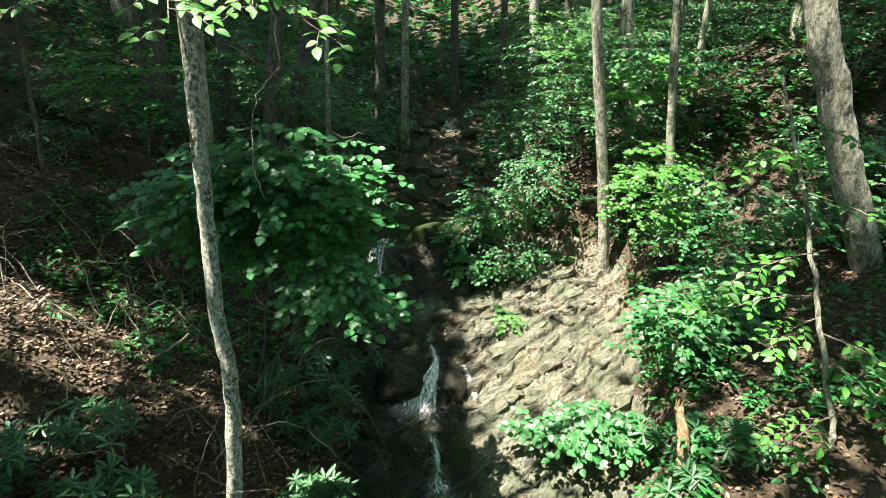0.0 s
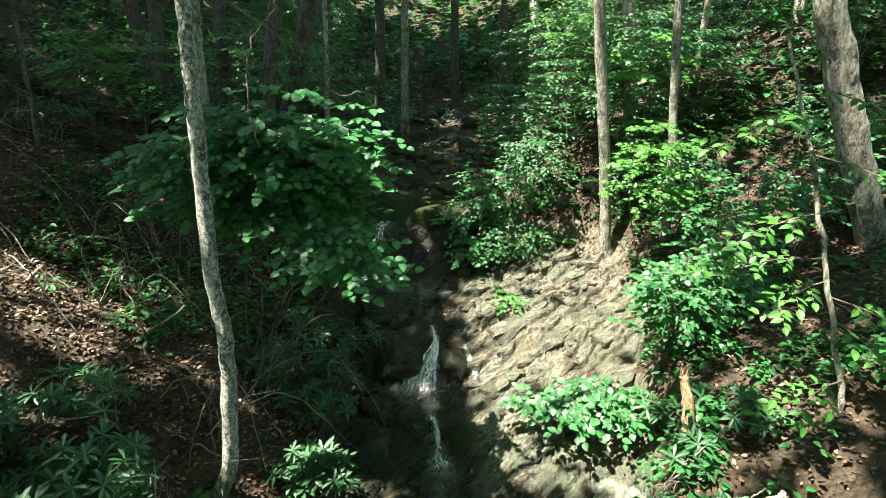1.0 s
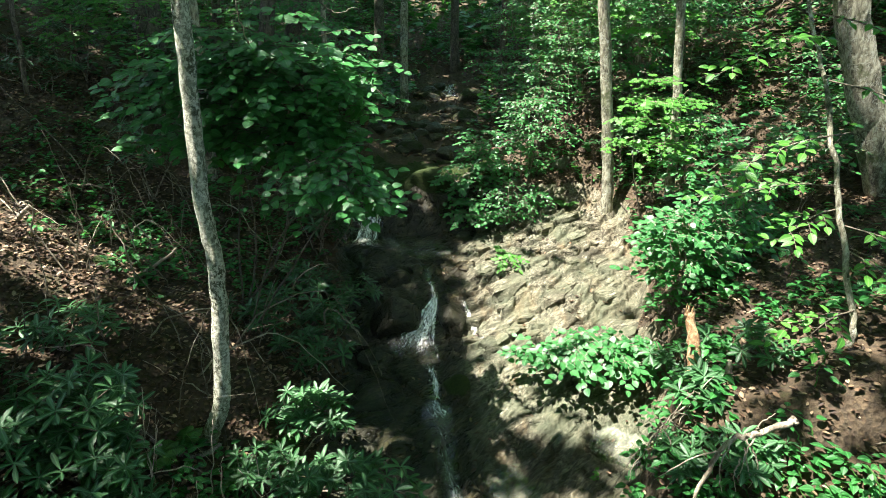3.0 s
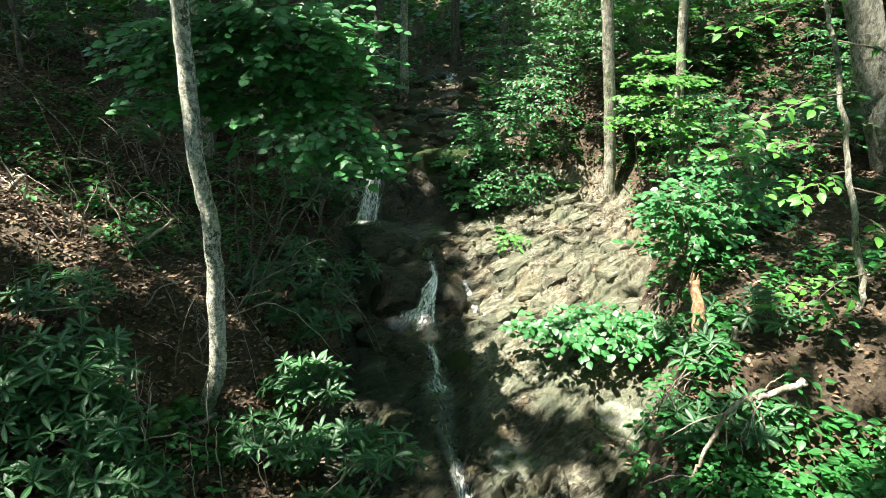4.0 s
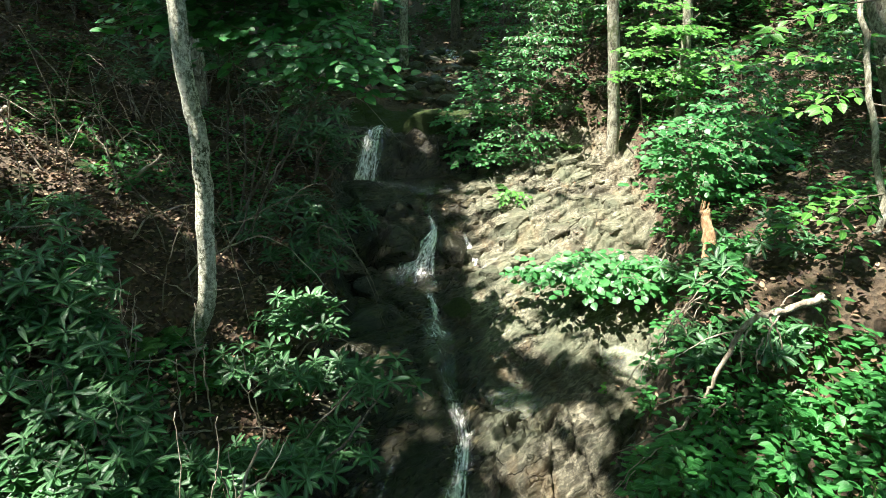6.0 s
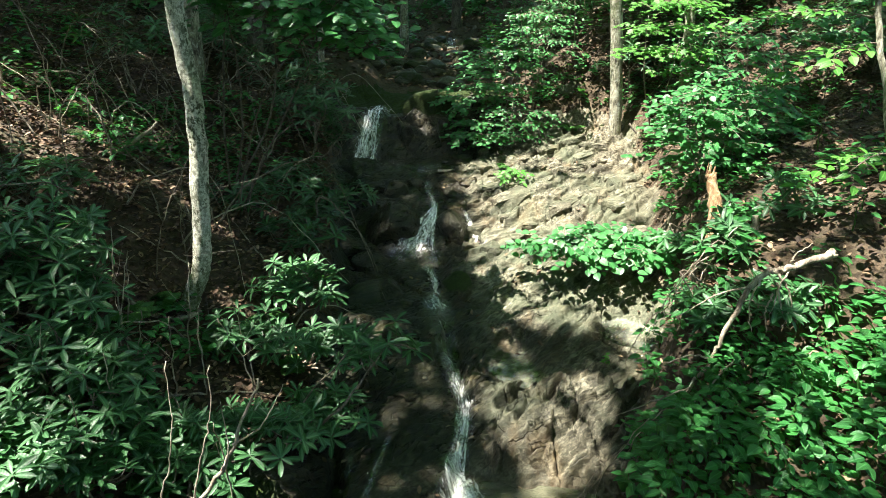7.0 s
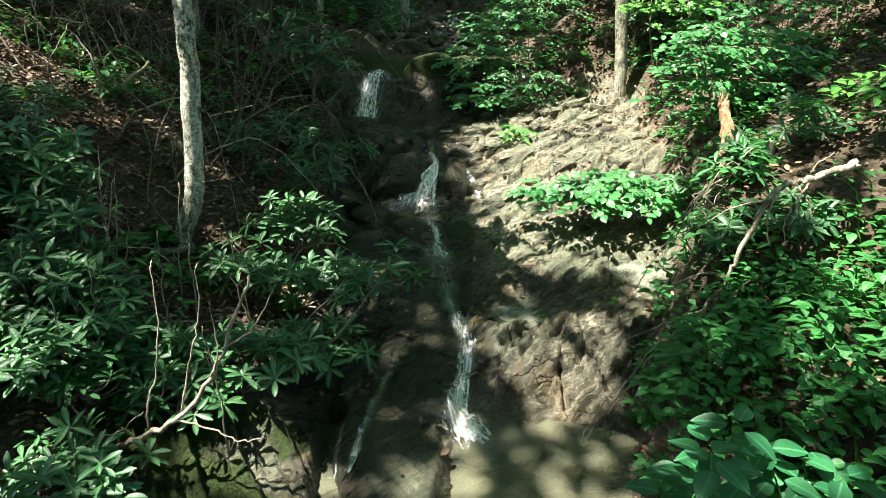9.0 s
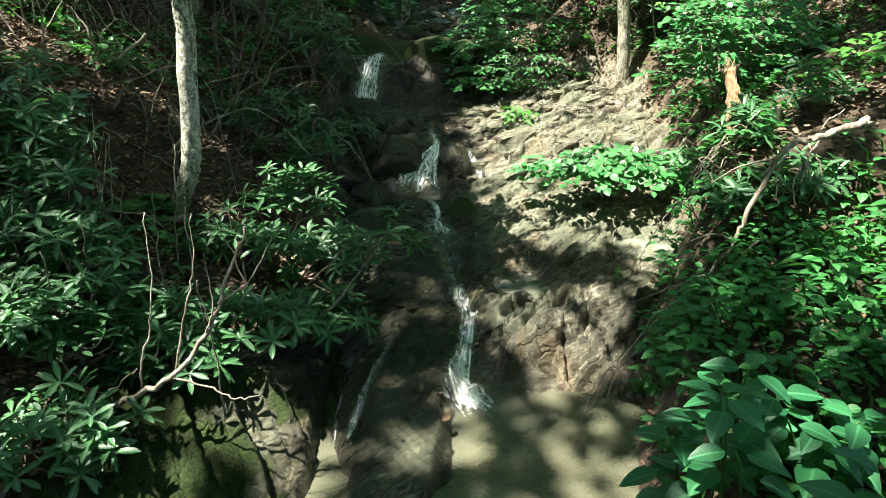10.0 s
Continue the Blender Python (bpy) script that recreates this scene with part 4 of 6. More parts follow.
tree("forest_tree", [(3.16, 7.8, 1.55), (3.15, 7.8, 2.2), (3.12, 7.8, 2.9), (3.05, 7.8, 3.8), (2.96, 7.8, 5.2), (2.85, 7.8, 7.5), (2.8, 7.8, 11)], 0.066, 0.047, BARK_GREY, "slim grey tree with sunlit foot", 0.4, 14, 0, 3, 0)
tree("forest_tree", [(3.25, 10, 2.5), (3.22, 10, 3.2), (3.15, 10, 4), (3.0, 10, 5.4), (2.9, 10, 8), (2.9, 10, 12)], 0.12, 0.09, BARK_GREY, "straight grey tree in the undergrowth", 0.4, 14, 0, 4)
tree("forest_tree", [(4.95, 6.0, 1.75), (4.75, 6.0, 2.2), (4.27, 6, 3.37), (3.95, 6, 4.2), (3.65, 6, 5.03), (3.2, 6.1, 7), (2.7, 6.3, 11)], 0.168, 0.127, BARK_GREY, "thick leaning tree with mossy furrowed bark", 0.35, 22, 0, 5, 3)
tree("forest_tree", [(-2.85, 9.1, 2.2), (-2.75, 9, 3.0), (-2.64, 9, 3.68), (-2.39, 9.0, 5.21), (-2.1, 9, 7.5), (-1.9, 9, 11)], 0.12, 0.095, BARK_DARK, "dark trunk behind the leafy bush", 0.3, 12, 0, 6)
tree("forest_tree", [(-2.95, 9.7, 2.3), (-2.75, 9.5, 2.8), (-2.5, 9.5, 3.46), (-1.9, 9.5, 5.4), (-1.3, 9.5, 7.5), (-0.9, 9.5, 11)], 0.14, 0.10, BARK_DARK, "dark leaning trunk behind the leafy bush", 0.3, 12, 0, 7)
tree("forest_tree", [(-1.85, 9.0, 1.9), (-1.78, 9, 3.07), (-1.68, 9.0, 5.35), (-1.6, 9, 8)], 0.045, 0.03, BARK_GREY, "thin pole of a young tree", 0.3, 8, 0, 8)
tree("forest_tree", [(-2.95, 7.1, 1.95), (-2.86, 7, 2.55), (-2.84, 7.0, 3.5), (-2.8, 7, 5.2), (-2.75, 7, 8), (-2.7, 7, 11)], 0.085, 0.065, BARK_GREY, "grey trunk standing close behind the birch", 0.3, 12, 0, 9)
for k, (x, y, lean, rad, bark) in enumerate([(-5.45, 11.3, -0.12, 0.14, BARK_DARK), (-5.15, 11.0, 0.03, 0.12, BARK_DARK), (-3.9, 10.6, 0.05, 0.11, BARK_DARK), (2.3, 15.0, -0.02, 0.13, BARK_PALE),
                                            (3.6, 12.4, 0.02, 0.15, BARK_DARK), (1.57, 15.4, 0.0, 0.10, BARK_DARK), (3.0, 14.2, -0.03, 0.11, BARK_DARK), (-0.95, 14.5, 0.03, 0.1, BARK_GREY),
                                            (-1.7, 16.0, 0.04, 0.14, BARK_DARK), (5.2, 13.5, 0.03, 0.12, BARK_GREY), (6.6, 11.5, 0.1, 0.11, BARK_GREY), (4.6, 10.9, 0.06, 0.06, BARK_GREY),
                                            (-7.2, 9.5, 0.0, 0.13, BARK_DARK), (-8.8, 12.5, 0.05, 0.16, BARK_DARK), (8.5, 13.5, 0.03, 0.15, BARK_DARK), (0.4, 19.0, 0.0, 0.14, BARK_DARK), (-3.2, 17.5, 0.0, 0.15, BARK_DARK)]):
    z = height(x, y)
    tree("forest_tree", [(x, y, z - 0.1), (x + lean * 1.5, y, z + 1.5), (x + lean * 4, y, z + 4), (x + lean * 12, y, z + 11)], rad, rad * 0.75, bark,
         "pale sunlit trunk up the gully" if bark is BARK_PALE else "dark forest trunk on the shaded slope" if bark is BARK_DARK else "grey forest trunk among undergrowth", 0.35, 12, 0, 20 + k)
_r = np.random.default_rng(31)
for k in range(46):
    y = _r.uniform(15, 42)
    x = _r.uniform(-0.75, 0.8) * (y + 4)
    if abs(x - 0.2) < 1.0 and y < 20:
        continue
    z, lean, rad = height(x, y), _r.normal(0, 0.03), _r.uniform(0.08, 0.2)
    tree("forest_tree", [(x, y, z - 0.1), (x + lean * 3, y, z + 3), (x + lean * 13, y, z + 13)], rad, rad * 0.7, BARK_DARK if k % 3 else BARK_GREY, "distant slender trunk in the shaded forest", 0.3, 8, 0, 60 + k)


# ---- leafy plants ----
def spray(lv, wd, start, heading, length, r, size, step=0.05, droop=0.12, rise=0.0, side=0.9, rw=0.004, sag=0.10):
    """A leafy twig: leaves in two ranks along an arching line, held near level."""
    d = unit(heading)
    mid = np.array(start) + d * length * 0.5 + np.array([0, 0, rise * length * 0.5 + 0.04 * length])
    end = np.array(start) + d * length + np.array([0, 0, (rise - droop) * length])
    p = path_through([start, mid, end], 6)
    if wd is not None:
        wd.append(tube(p, rw, rw * 0.4, 6))
    n = max(3, int(length / step))
    ts = np.linspace(0.22, 1.0, n)
    pts = np.stack([np.interp(ts, np.linspace(0, 1, len(p)), p[:, k]) for k in range(3)], 1)
    flat = unit(np.array([d[0], d[1], 0.0]))
    perp = np.array([-flat[1], flat[0], 0])
    sg = np.where(np.arange(n) % 2 == 0, 1.0, -1.0)
    dirs = flat * r.uniform(0.35, 0.75, (n, 1)) + perp * (sg[:, None] * side) + np.array([0, 0, 1.0]) * r.normal(-sag, 0.14, (n, 1))
    dirs[-1] = flat
    up = unit(np.array([0, -0.45, 1.0]) + r.normal(0, 0.22, (n, 3)))
    dirs = dirs - up * (dirs * up).sum(1, keepdims=True) * 0.8
    lv.add(pts, dirs, up, size * r.uniform(0.65, 1.15, n))


def leafy(name, base, centre, radii, n_sprays, size, shape, mat, label, category, seed, single=0, bark=None, stem_r=0.012, length=(0.25, 0.5), step=0.05, stems=3, hollow=0.35, layer=0.0, twigs=True, droop=0.12, group="", outward=1.0, sag=0.25):
    """A bush or sapling: stems from the base into an uneven crown of leafy twigs."""
    r = np.random.default_rng(3000 + seed)
    bark = bark or BARK_TWIG
    base, centre, radii = np.array(base, float), np.array(centre, float), np.array(radii, float)
    ob = thing(name, base, label, category, group)
    lv, tw = Leaves(shape), []
    for k in range(stems):
        a = unit(r.normal(0, 1, 3)) * radii * 0.5
        top = centre + a + np.array([0, 0, radii[2] * 0.3])
        mid = (base + top) / 2 + r.normal(0, 0.06, 3) * np.linalg.norm(top - base)
        q = path_through([base + r.normal(0, 0.02, 3) * (1, 1, 0), mid, top], 6, 0.004, r)
        wood("stem", [tube(q, stem_r * r.uniform(0.7, 1.1), stem_r * 0.3, 8)], bark, ob)
    for k in range(n_sprays):
        u = unit(r.normal(0, 1, 3)) * r.uniform(hollow, 1.0) ** 0.6
        u = u * (0.75 + 0.5 * r.random())
        p = centre + u * radii
        if layer:
            p[2] = np.round(p[2] / layer) * layer + r.normal(0, 0.02)
        out = np.array([u[0], u[1], 0]) * outward + r.normal(0, 0.45, 3) * (1, 1, 0.3)
        ln = r.uniform(*length)
        spray(lv, tw if twigs else None, p - unit(out) * ln * 0.5, out, ln, r, size, step, droop, sag=sag)
    if tw:
        tagged(wood("twig", tw, bark, ob), kind="stuff")
    lv.put(ob, mat, single, (0, 0, 2.5))
    return ob


def whorled(name, base, tips, size, label, category, seed, mat=None, single=0, stem_r=0.011, leaves=(7, 12), group=""):
    """A rhododendron-like evergreen: crooked stems that end in whorls of long leaves."""
    r = np.random.default_rng(5000 + seed)
    base = np.array(base, float)
    ob = thing(name, base, label, category, group)
    lv, mat = Leaves(SHAPE_RHODO), mat or LEAF_RHODO
    tips = np.array(tips, float)
    mains = []
    for tip in tips[:max(2, len(tips) // 7)]:
        mid = base + (tip - base) * 0.5 + r.normal(0, 0.07, 3) - np.array([0, 0, 0.04])
        q = path_through([base + r.normal(0, 0.03, 3) * (1, 1, 0), mid, tip], 7, 0.006, r)
        mains.append(q)
        wood("stem", [tube(q, stem_r * r.uniform(0.7, 1.2), 0.004, 6, 0.05, r)], BARK_TWIG, ob)
    knots = np.vstack([q[4:] for q in mains])
    side_twigs = []
    for k, tip in enumerate(tips):
        near = knots[np.argmin(np.linalg.norm(knots - tip + (0, 0, 0.08), axis=1))]
        mid = (near + tip) / 2 + r.normal(0, 0.02, 3) - np.array([0, 0, 0.025])
        if k >= len(mains):
            side_twigs.append(tube(path_through([near, mid, tip], 4, 0.003, r), stem_r * 0.4, 0.003, 6))
        axis_up = unit(unit(tip - mid) * 0.5 + np.array([0, -0.12, 0.8]) + r.normal(0, 0.15, 3))
        n = int(r.integers(*leaves))
        a = np.arange(n) * 2.4 + r.uniform(0, 6)
        e1 = unit(np.cross(axis_up, [0.3, 1, 0.2]))
        e2 = np.cross(axis_up, e1)
        lift = r.uniform(-0.15, 0.5, (n, 1)) + np.linspace(-0.1, 0.35, n)[:, None]
        d = np.cos(a)[:, None] * e1 + np.sin(a)[:, None] * e2 + axis_up * lift
        lv.add(tip + axis_up * np.linspace(-0.02, 0.015, n)[:, None], d, np.tile(axis_up, (n, 1)) + r.normal(0, 0.12, (n, 3)), size * r.uniform(0.7, 1.12, n))
    if side_twigs:
        tagged(wood("twig", side_twigs, BARK_TWIG, ob), kind="stuff")
    lv.put(ob, mat, single, (0, 0, 2))
    return ob


def tips_about(cx, cy, cz, rx, ry, rz, n, seed):
    r = np.random.default_rng(7000 + seed)
    u = unit(r.normal(0, 1, (n, 3))) * r.uniform(0.45, 1.0, (n, 1))
    u[:, 2] = np.abs(u[:, 2]) * 1.2 - 0.4
    return np.array([cx, cy, cz]) + u * np.array([rx, ry, rz])


RH = "dark glossy rhododendron with whorled leaves on the bank"
for k, (bx, by, cx, cy, up, rx, ry, rz, n, sz, single) in enumerate([
        (-2.6, 3.35, -2.45, 3.25, 0.36, 0.48, 0.35, 0.36, 50, .135, 170), (-2.1, 2.85, -2.05, 2.8, 0.26, 0.40, 0.3, 0.30, 44, .13, 80),
        (-1.75, 2.4, -1.8, 2.35, 0.26, 0.40, 0.28, 0.26, 40, .125, 160), (-1.55, 1.95, -1.55, 1.9, 0.12, 0.34, 0.25, 0.22, 32, .115, 200),
        (-1.0, 3.2, -0.8, 3.2, 0.30, 0.42, 0.28, 0.22, 36, .125, 180), (-1.15, 2.75, -1.05, 2.8, 0.22, 0.42, 0.25, 0.2, 34, .12, 160),
        (-1.35, 2.4, -1.3, 2.45, 0.22, 0.34, 0.25, 0.2, 28, .12, 140), (-1.2, 4.1, -1.1, 4.05, 0.40, 0.38, 0.25, 0.26, 34, .13, 140), (-1.05, 3.8, -0.75, 3.65, 0.42, 0.34, 0.22, 0.24, 26, .125, 40), (-1.4, 3.6, -1.3, 3.5, 0.32, 0.36, 0.25, 0.24, 30, .125, 40),
        (-3.3, 3.4, -3.2, 3.3, 0.38, 0.4, 0.35, 0.32, 34, .135, 40), (-2.7, 2.5, -2.6, 2.5, 0.3, 0.4, 0.35, 0.3, 34, .13, 80),
        (-2.3, 1.9, -2.2, 1.9, 0.25, 0.35, 0.3, 0.25, 30, .125, 80), (1.72, 3.35, 1.62, 3.25, 0.08, 0.28, 0.25, 0.16, 18, .12, 160),
        (2.4, 3.75, 2.3, 3.7, 0.24, 0.26, 0.2, 0.2, 10, .13, 100), (2.1, 3.1, 1.98, 3.1, 0.15, 0.32, 0.25, 0.18, 18, .125, 150), (-2.35, 3.05, -2.3, 3.05, 0.3, 0.45, 0.3, 0.3, 44, .13, 60), (-1.95, 2.6, -1.95, 2.6, 0.26, 0.45, 0.3, 0.26, 44, .12, 60), (-2.15, 2.2, -2.1, 2.25, 0.22, 0.4, 0.3, 0.25, 40, .12, 40), (-1.6, 2.65, -1.5, 2.65, 0.2, 0.4, 0.25, 0.2, 34, .115, 60), (-2.9, 2.9, -2.85, 2.9, 0.35, 0.45, 0.4, 0.3, 44, .13, 0), (-2.9, 4.0, -2.8, 3.9, 0.3, 0.4, 0.3, 0.25, 24, .13, 0), (1.5, 2.95, 1.42, 2.95, 0.05, 0.2, 0.2, 0.14, 10, .12, 100)]):
    z = height(bx, by)
    whorled("rhododendron", (bx, by, z - 0.02), tips_about(cx, cy, height(cx, cy) + up, rx, ry, rz, int(n * 1.3), k), sz * 0.88, RH, "shrub", k, None, single, group="rhododendrons")
# the long arm that reaches over the wet rock
_t = tips_about(-0.38, 3.2, 0.86, 0.28, 0.16, 0.2, 11, 91)
whorled("rhododendron", (-0.95, 3.1, height(-0.95, 3.1)), _t, .12, "rhododendron branch reaching out over dark wet rock", "shrub", 91, None, 110)

_r = np.random.default_rng(77)
for k in range(34):  # evergreen thicket on both slopes
    side = -1 if k % 5 < 3 else 1
    y = _r.uniform(5.8, 13.5)
    x = (edge_left(y) - _r.uniform(0.25, 4.5)) if side < 0 else (edge_right(y) + _r.uniform(0.7, 4.2))
    z = height(x, y)
    hgt = _r.uniform(0.5, 1.0)
    whorled("laurel_bush", (x, y, z), tips_about(x, y, z + hgt * 0.7, 0.55, 0.5, hgt * 0.6, 34, 200 + k), .13, "dull evergreen laurel thicket on the slope", "shrub", 200 + k, LEAF_LAUREL, group="laurel thicket")

leafy("broadleaf_bush", (-2.0, 5.3, height(-2.0, 5.3)), (-1.43, 4.6, 3.36), (0.94, 0.34, 0.54), 470, .082, SHAPE_HEART, LEAF_HEART, "tall bush with layered heart-shaped green leaves", "shrub", 1, 290, length=(0.3, 0.55), step=0.05, stems=3, stem_r=0.014, layer=0.11, bark=BARK_DARK, sag=0.12)
leafy("broadleaf_bush", (-1.85, 4.9, height(-1.85, 4.9)), (-0.75, 4.0, 2.82), (0.36, 0.35, 0.24), 80, .076, SHAPE_HEART, LEAF_HEART, "drooping heart-leaved bush above the dark stream", "shrub", 2, 120, length=(0.25, 0.4), stems=2, bark=BARK_DARK)
leafy("rock_shrub", (1.55, 5.15, height(1.55, 5.15)), (1.55, 4.98, 0.92), (0.86, 0.40, 0.15), 165, .072, SHAPE_HEART, LEAF_HEART, "low sunlit shrub with round leaves growing on the slab", "shrub", 3, 290, length=(0.22, 0.42), stems=6, hollow=0.1, sag=0.35)
leafy("broadleaf_sapling", (2.36, 5.1, height(2.36, 5.1)), (2.3, 5.2, 1.95), (0.46, 0.36, 0.42), 135, .066, SHAPE_HEART, LEAF_HEART, "leafy young bush on the bank above the slab", "shrub", 4, 250, length=(0.2, 0.38), stems=3, layer=0.14)
leafy("maple_sapling", (2.75, 7.5, height(2.75, 7.5)), (2.72, 7.45, 2.85), (0.5, 0.45, 0.62), 100, .08, SHAPE_LOBED, LEAF_MAPLE, "bright sunlit maple sapling between two trunks", "tree", 5, 100, length=(0.25, 0.45), stems=2, layer=0.26)
leafy("maple_sapling", (3.0, 8.8, height(3.0, 8.8)), (2.95, 8.6, 4.2), (0.6, 0.5, 0.4), 40, .10, SHAPE_LOBED, LEAF_MAPLE, "sunlit maple boughs among the trunks", "tree", 6, 0, length=(0.3, 0.5), stems=1, layer=0.25)
for k, (x, y, cz, rx, ry, rz, n) in enumerate([(0.9, 8.75, 2.3, 0.6, 0.4, 0.45, 60), (1.3, 8.5, 2.8, 0.6, 0.4, 0.4, 50), (0.45, 8.3, 1.5, 0.42, 0.3, 0.2, 40), (1.05, 8.3, 1.65, 0.45, 0.3, 0.25, 36), (0.35, 8.6, 1.9, 0.4, 0.25, 0.25, 30), (1.5, 9.4, 3.2, 0.6, 0.5, 0.5, 45)]):
    leafy("broadleaf_sapling", (x, y + 0.2, height(x, y + 0.2)), (x, y, cz), (rx, ry, rz), int(n * 1.9), .066, SHAPE_OVATE if k % 2 else SHAPE_HEART, LEAF_HEART, "layered green sapling over the mossy ledge", "shrub", 10 + k, 60 if k < 4 else 0, length=(0.25, 0.45), stems=3, layer=0.16, stem_r=0.009)
_s = thing("young_tree", (2.86, 3.55, height(2.86, 3.55)), "thin leaning young tree with open leafy boughs", "tree")
_p = path_through([(2.86, 3.55, height(2.86, 3.55) - 0.03), (2.84, 3.6, 1.95), (2.78, 3.85, 2.6), (2.72, 4.1, 3.3), (2.85, 4.7, 3.9), (2.95, 5.2, 4.4)], 6, 0.01, np.random.default_rng(2))
wood("trunk", [tube(_p, 0.024, 0.012, 10, 0.05, np.random.default_rng(3))], BARK_GREY, _s)
_lv, _tw, _rr = Leaves(SHAPE_OVATE), [], np.random.default_rng(9)
for a, b in (((2.77, 3.9, 3.18), (1.95, 3.75, 2.96)), ((2.78, 3.95, 2.8), (1.9, 3.7, 2.78)), ((2.8, 3.9, 2.65), (2.25, 3.6, 2.52)), ((2.78, 3.85, 2.55), (3.2, 3.4, 2.35)),
             ((2.8, 3.8, 2.4), (3.05, 3.3, 2.1)), ((2.84, 3.6, 2.0), (2.4, 3.4, 1.88)), ((2.86, 4.7, 3.8), (2.0, 4.3, 3.55)), ((2.9, 4.9, 4.0), (3.5, 4.4, 3.7)), ((2.8, 4.3, 3.5), (3.4, 3.9, 3.2)), ((2.85, 4.6, 3.75), (2.3, 4.0, 3.75))):
    a, b = np.array(a), np.array(b)
    _tw.append(tube(path_through([a, (a + b) / 2 + (0, 0, 0.05), b], 6), 0.006, 0.003, 6))
    for s in np.linspace(0.25, 1.0, 7):
        q = a + (b - a) * s + np.array([0, 0, 0.05 * math.sin(3.14 * s)])
        side = np.array([-(b - a)[1], (b - a)[0], 0]) * (1 if int(s * 8) % 2 else -1)
        spray(_lv, _tw, q, unit(b - a) * 0.8 + unit(side) * 0.7, _rr.uniform(0.12, 0.24), _rr, .085, 0.036, 0.08, rw=0.003, sag=0.05)
tagged(wood("twig", _tw, BARK_TWIG, _s), kind="stuff")
_lv.put(_s, LEAF_MAPLE, 280, (0, 0, 3))
# the bough that hangs into the view near the top of the birch
_b = thing("beech_bough", (-1.56, 3.78, 5.1), "level sunlit beech bough with toothed leaves", "bough")
_lv, _tw, _rr = Leaves(SHAPE_OVATE), [], np.random.default_rng(19)
for (a, b) in (((-1.55, 3.75, 5.05), (-0.45, 2.75, 4.55)), ((-1.55, 3.75, 5.0), (-2.6, 3.0, 4.55)), ((-1.55, 3.6, 4.95), (-1.2, 2.7, 4.62)), ((-1.0, 3.3, 4.9), (-0.85, 2.8, 4.72))):
    a, b = np.array(a), np.array(b)
    _tw.append(tube(path_through([a, (a + b) / 2 + (0, 0, 0.06), b], 6), 0.008, 0.003, 6))
    for s in np.linspace(0.2, 1.0, 9):
        p = a + (b - a) * s + np.array([0, 0, 0.06 * math.sin(3.14 * s)])
        side = np.array([-(b - a)[1], (b - a)[0], 0]) * (1 if int(s * 14) % 2 else -1)
        spray(_lv, _tw, p, unit(b - a) * 0.8 + unit(side) * 0.7, _rr.uniform(0.16, 0.3), _rr, .078, 0.04, 0.1)
tagged(wood("twig", _tw, BARK_TWIG, _b), kind="stuff")
_lv.put(_b, LEAF_MAPLE, 200, (0, 0, 4.5))


# young growth on the slopes
_r = np.random.default_rng(53)
for k in range(96):
    y = _r.uniform(8.6, 19)
    x = (edge_right(y) + _r.uniform(0.3, 6.5)) if k % 4 else (edge_left(y) - _r.uniform(0.5, 4.0))
    z = height(x, y)
    hgt = _r.uniform(0.7, 2.2)
    leafy("broadleaf_sapling", (x, y, z), (x, y - 0.1, z + hgt), (_r.uniform(0.5, 0.9), 0.5, _r.uniform(0.3, 0.6)), 76, .075, SHAPE_LOBED if k % 3 == 0 else SHAPE_OVATE, LEAF_MAPLE if k % 3 == 0 else LEAF_HEART,
          "young broadleaf sapling in the green understorey", "shrub", 100 + k, 0, length=(0.3, 0.55), step=0.06, stems=2, layer=0.22, stem_r=0.01, group="understorey saplings")
for k in range(16):
    y = _r.uniform(5.5, 8.6)
    x = edge_right(y) + _r.uniform(0.5, 3.4)
    z = height(x, y)
    leafy("broadleaf_sapling", (x, y, z), (x, y - 0.1, z + _r.uniform(0.35, 0.9)), (0.45, 0.35, 0.3), 38, .072, SHAPE_OVATE if k % 2 else SHAPE_HEART, LEAF_HEART,
          "low leafy sapling on the sunny bank", "shrub", 180 + k, 0, length=(0.22, 0.4), stems=2, layer=0.16, stem_r=0.008, group="understorey saplings")


# ---- herbs on the near bank ----
def herb(x, y, z0, hgt, size, seed, lean=(0, 0), single=True, pairs=4, lab="tall green herb with broad toothed leaves"):
    r = np.random.default_rng(9000 + seed)
    ob = thing("herb", (x, y, z0), lab, "plant", "herbs on the bank")
    top = np.array([x + lean[0], y + lean[1], z0 + hgt])
    q = path_through([(x, y, z0 - 0.02), (x + lean[0] * 0.3, y + lean[1] * 0.3, z0 + hgt * 0.55), top], 6, 0.004, r)
    stem = wood("stem", [tube(q, 0.006, 0.003, 6)], LEAF_FERN, ob)
    lv = Leaves(SHAPE_HERB)
    for k in range(pairs):
        s = 1 - k * 0.17
        p = np.array([np.interp(s, np.linspace(0, 1, len(q)), q[:, j]) for j in range(3)])
        a = k * 1.57 + seed
        for m in range(2 if k else 3):
            b = a + m * (3.14 if k else 2.1) + r.normal(0, 0.25)
            d = np.array([math.cos(b), math.sin(b), r.normal(0.05 if k == 0 else -0.1, 0.15)])
            lv.add(p + d * 0.03 * (1 + k), d, np.array([0, -0.1, 1]) + r.normal(0, 0.15, 3), size * (0.75 + 0.1 * min(k, 2)) * r.uniform(0.85, 1.15))
    lv.put(ob, LEAF_BROAD if size > 0.12 else LEAF_HERB, 100 if single else 0, under=stem)
    return ob


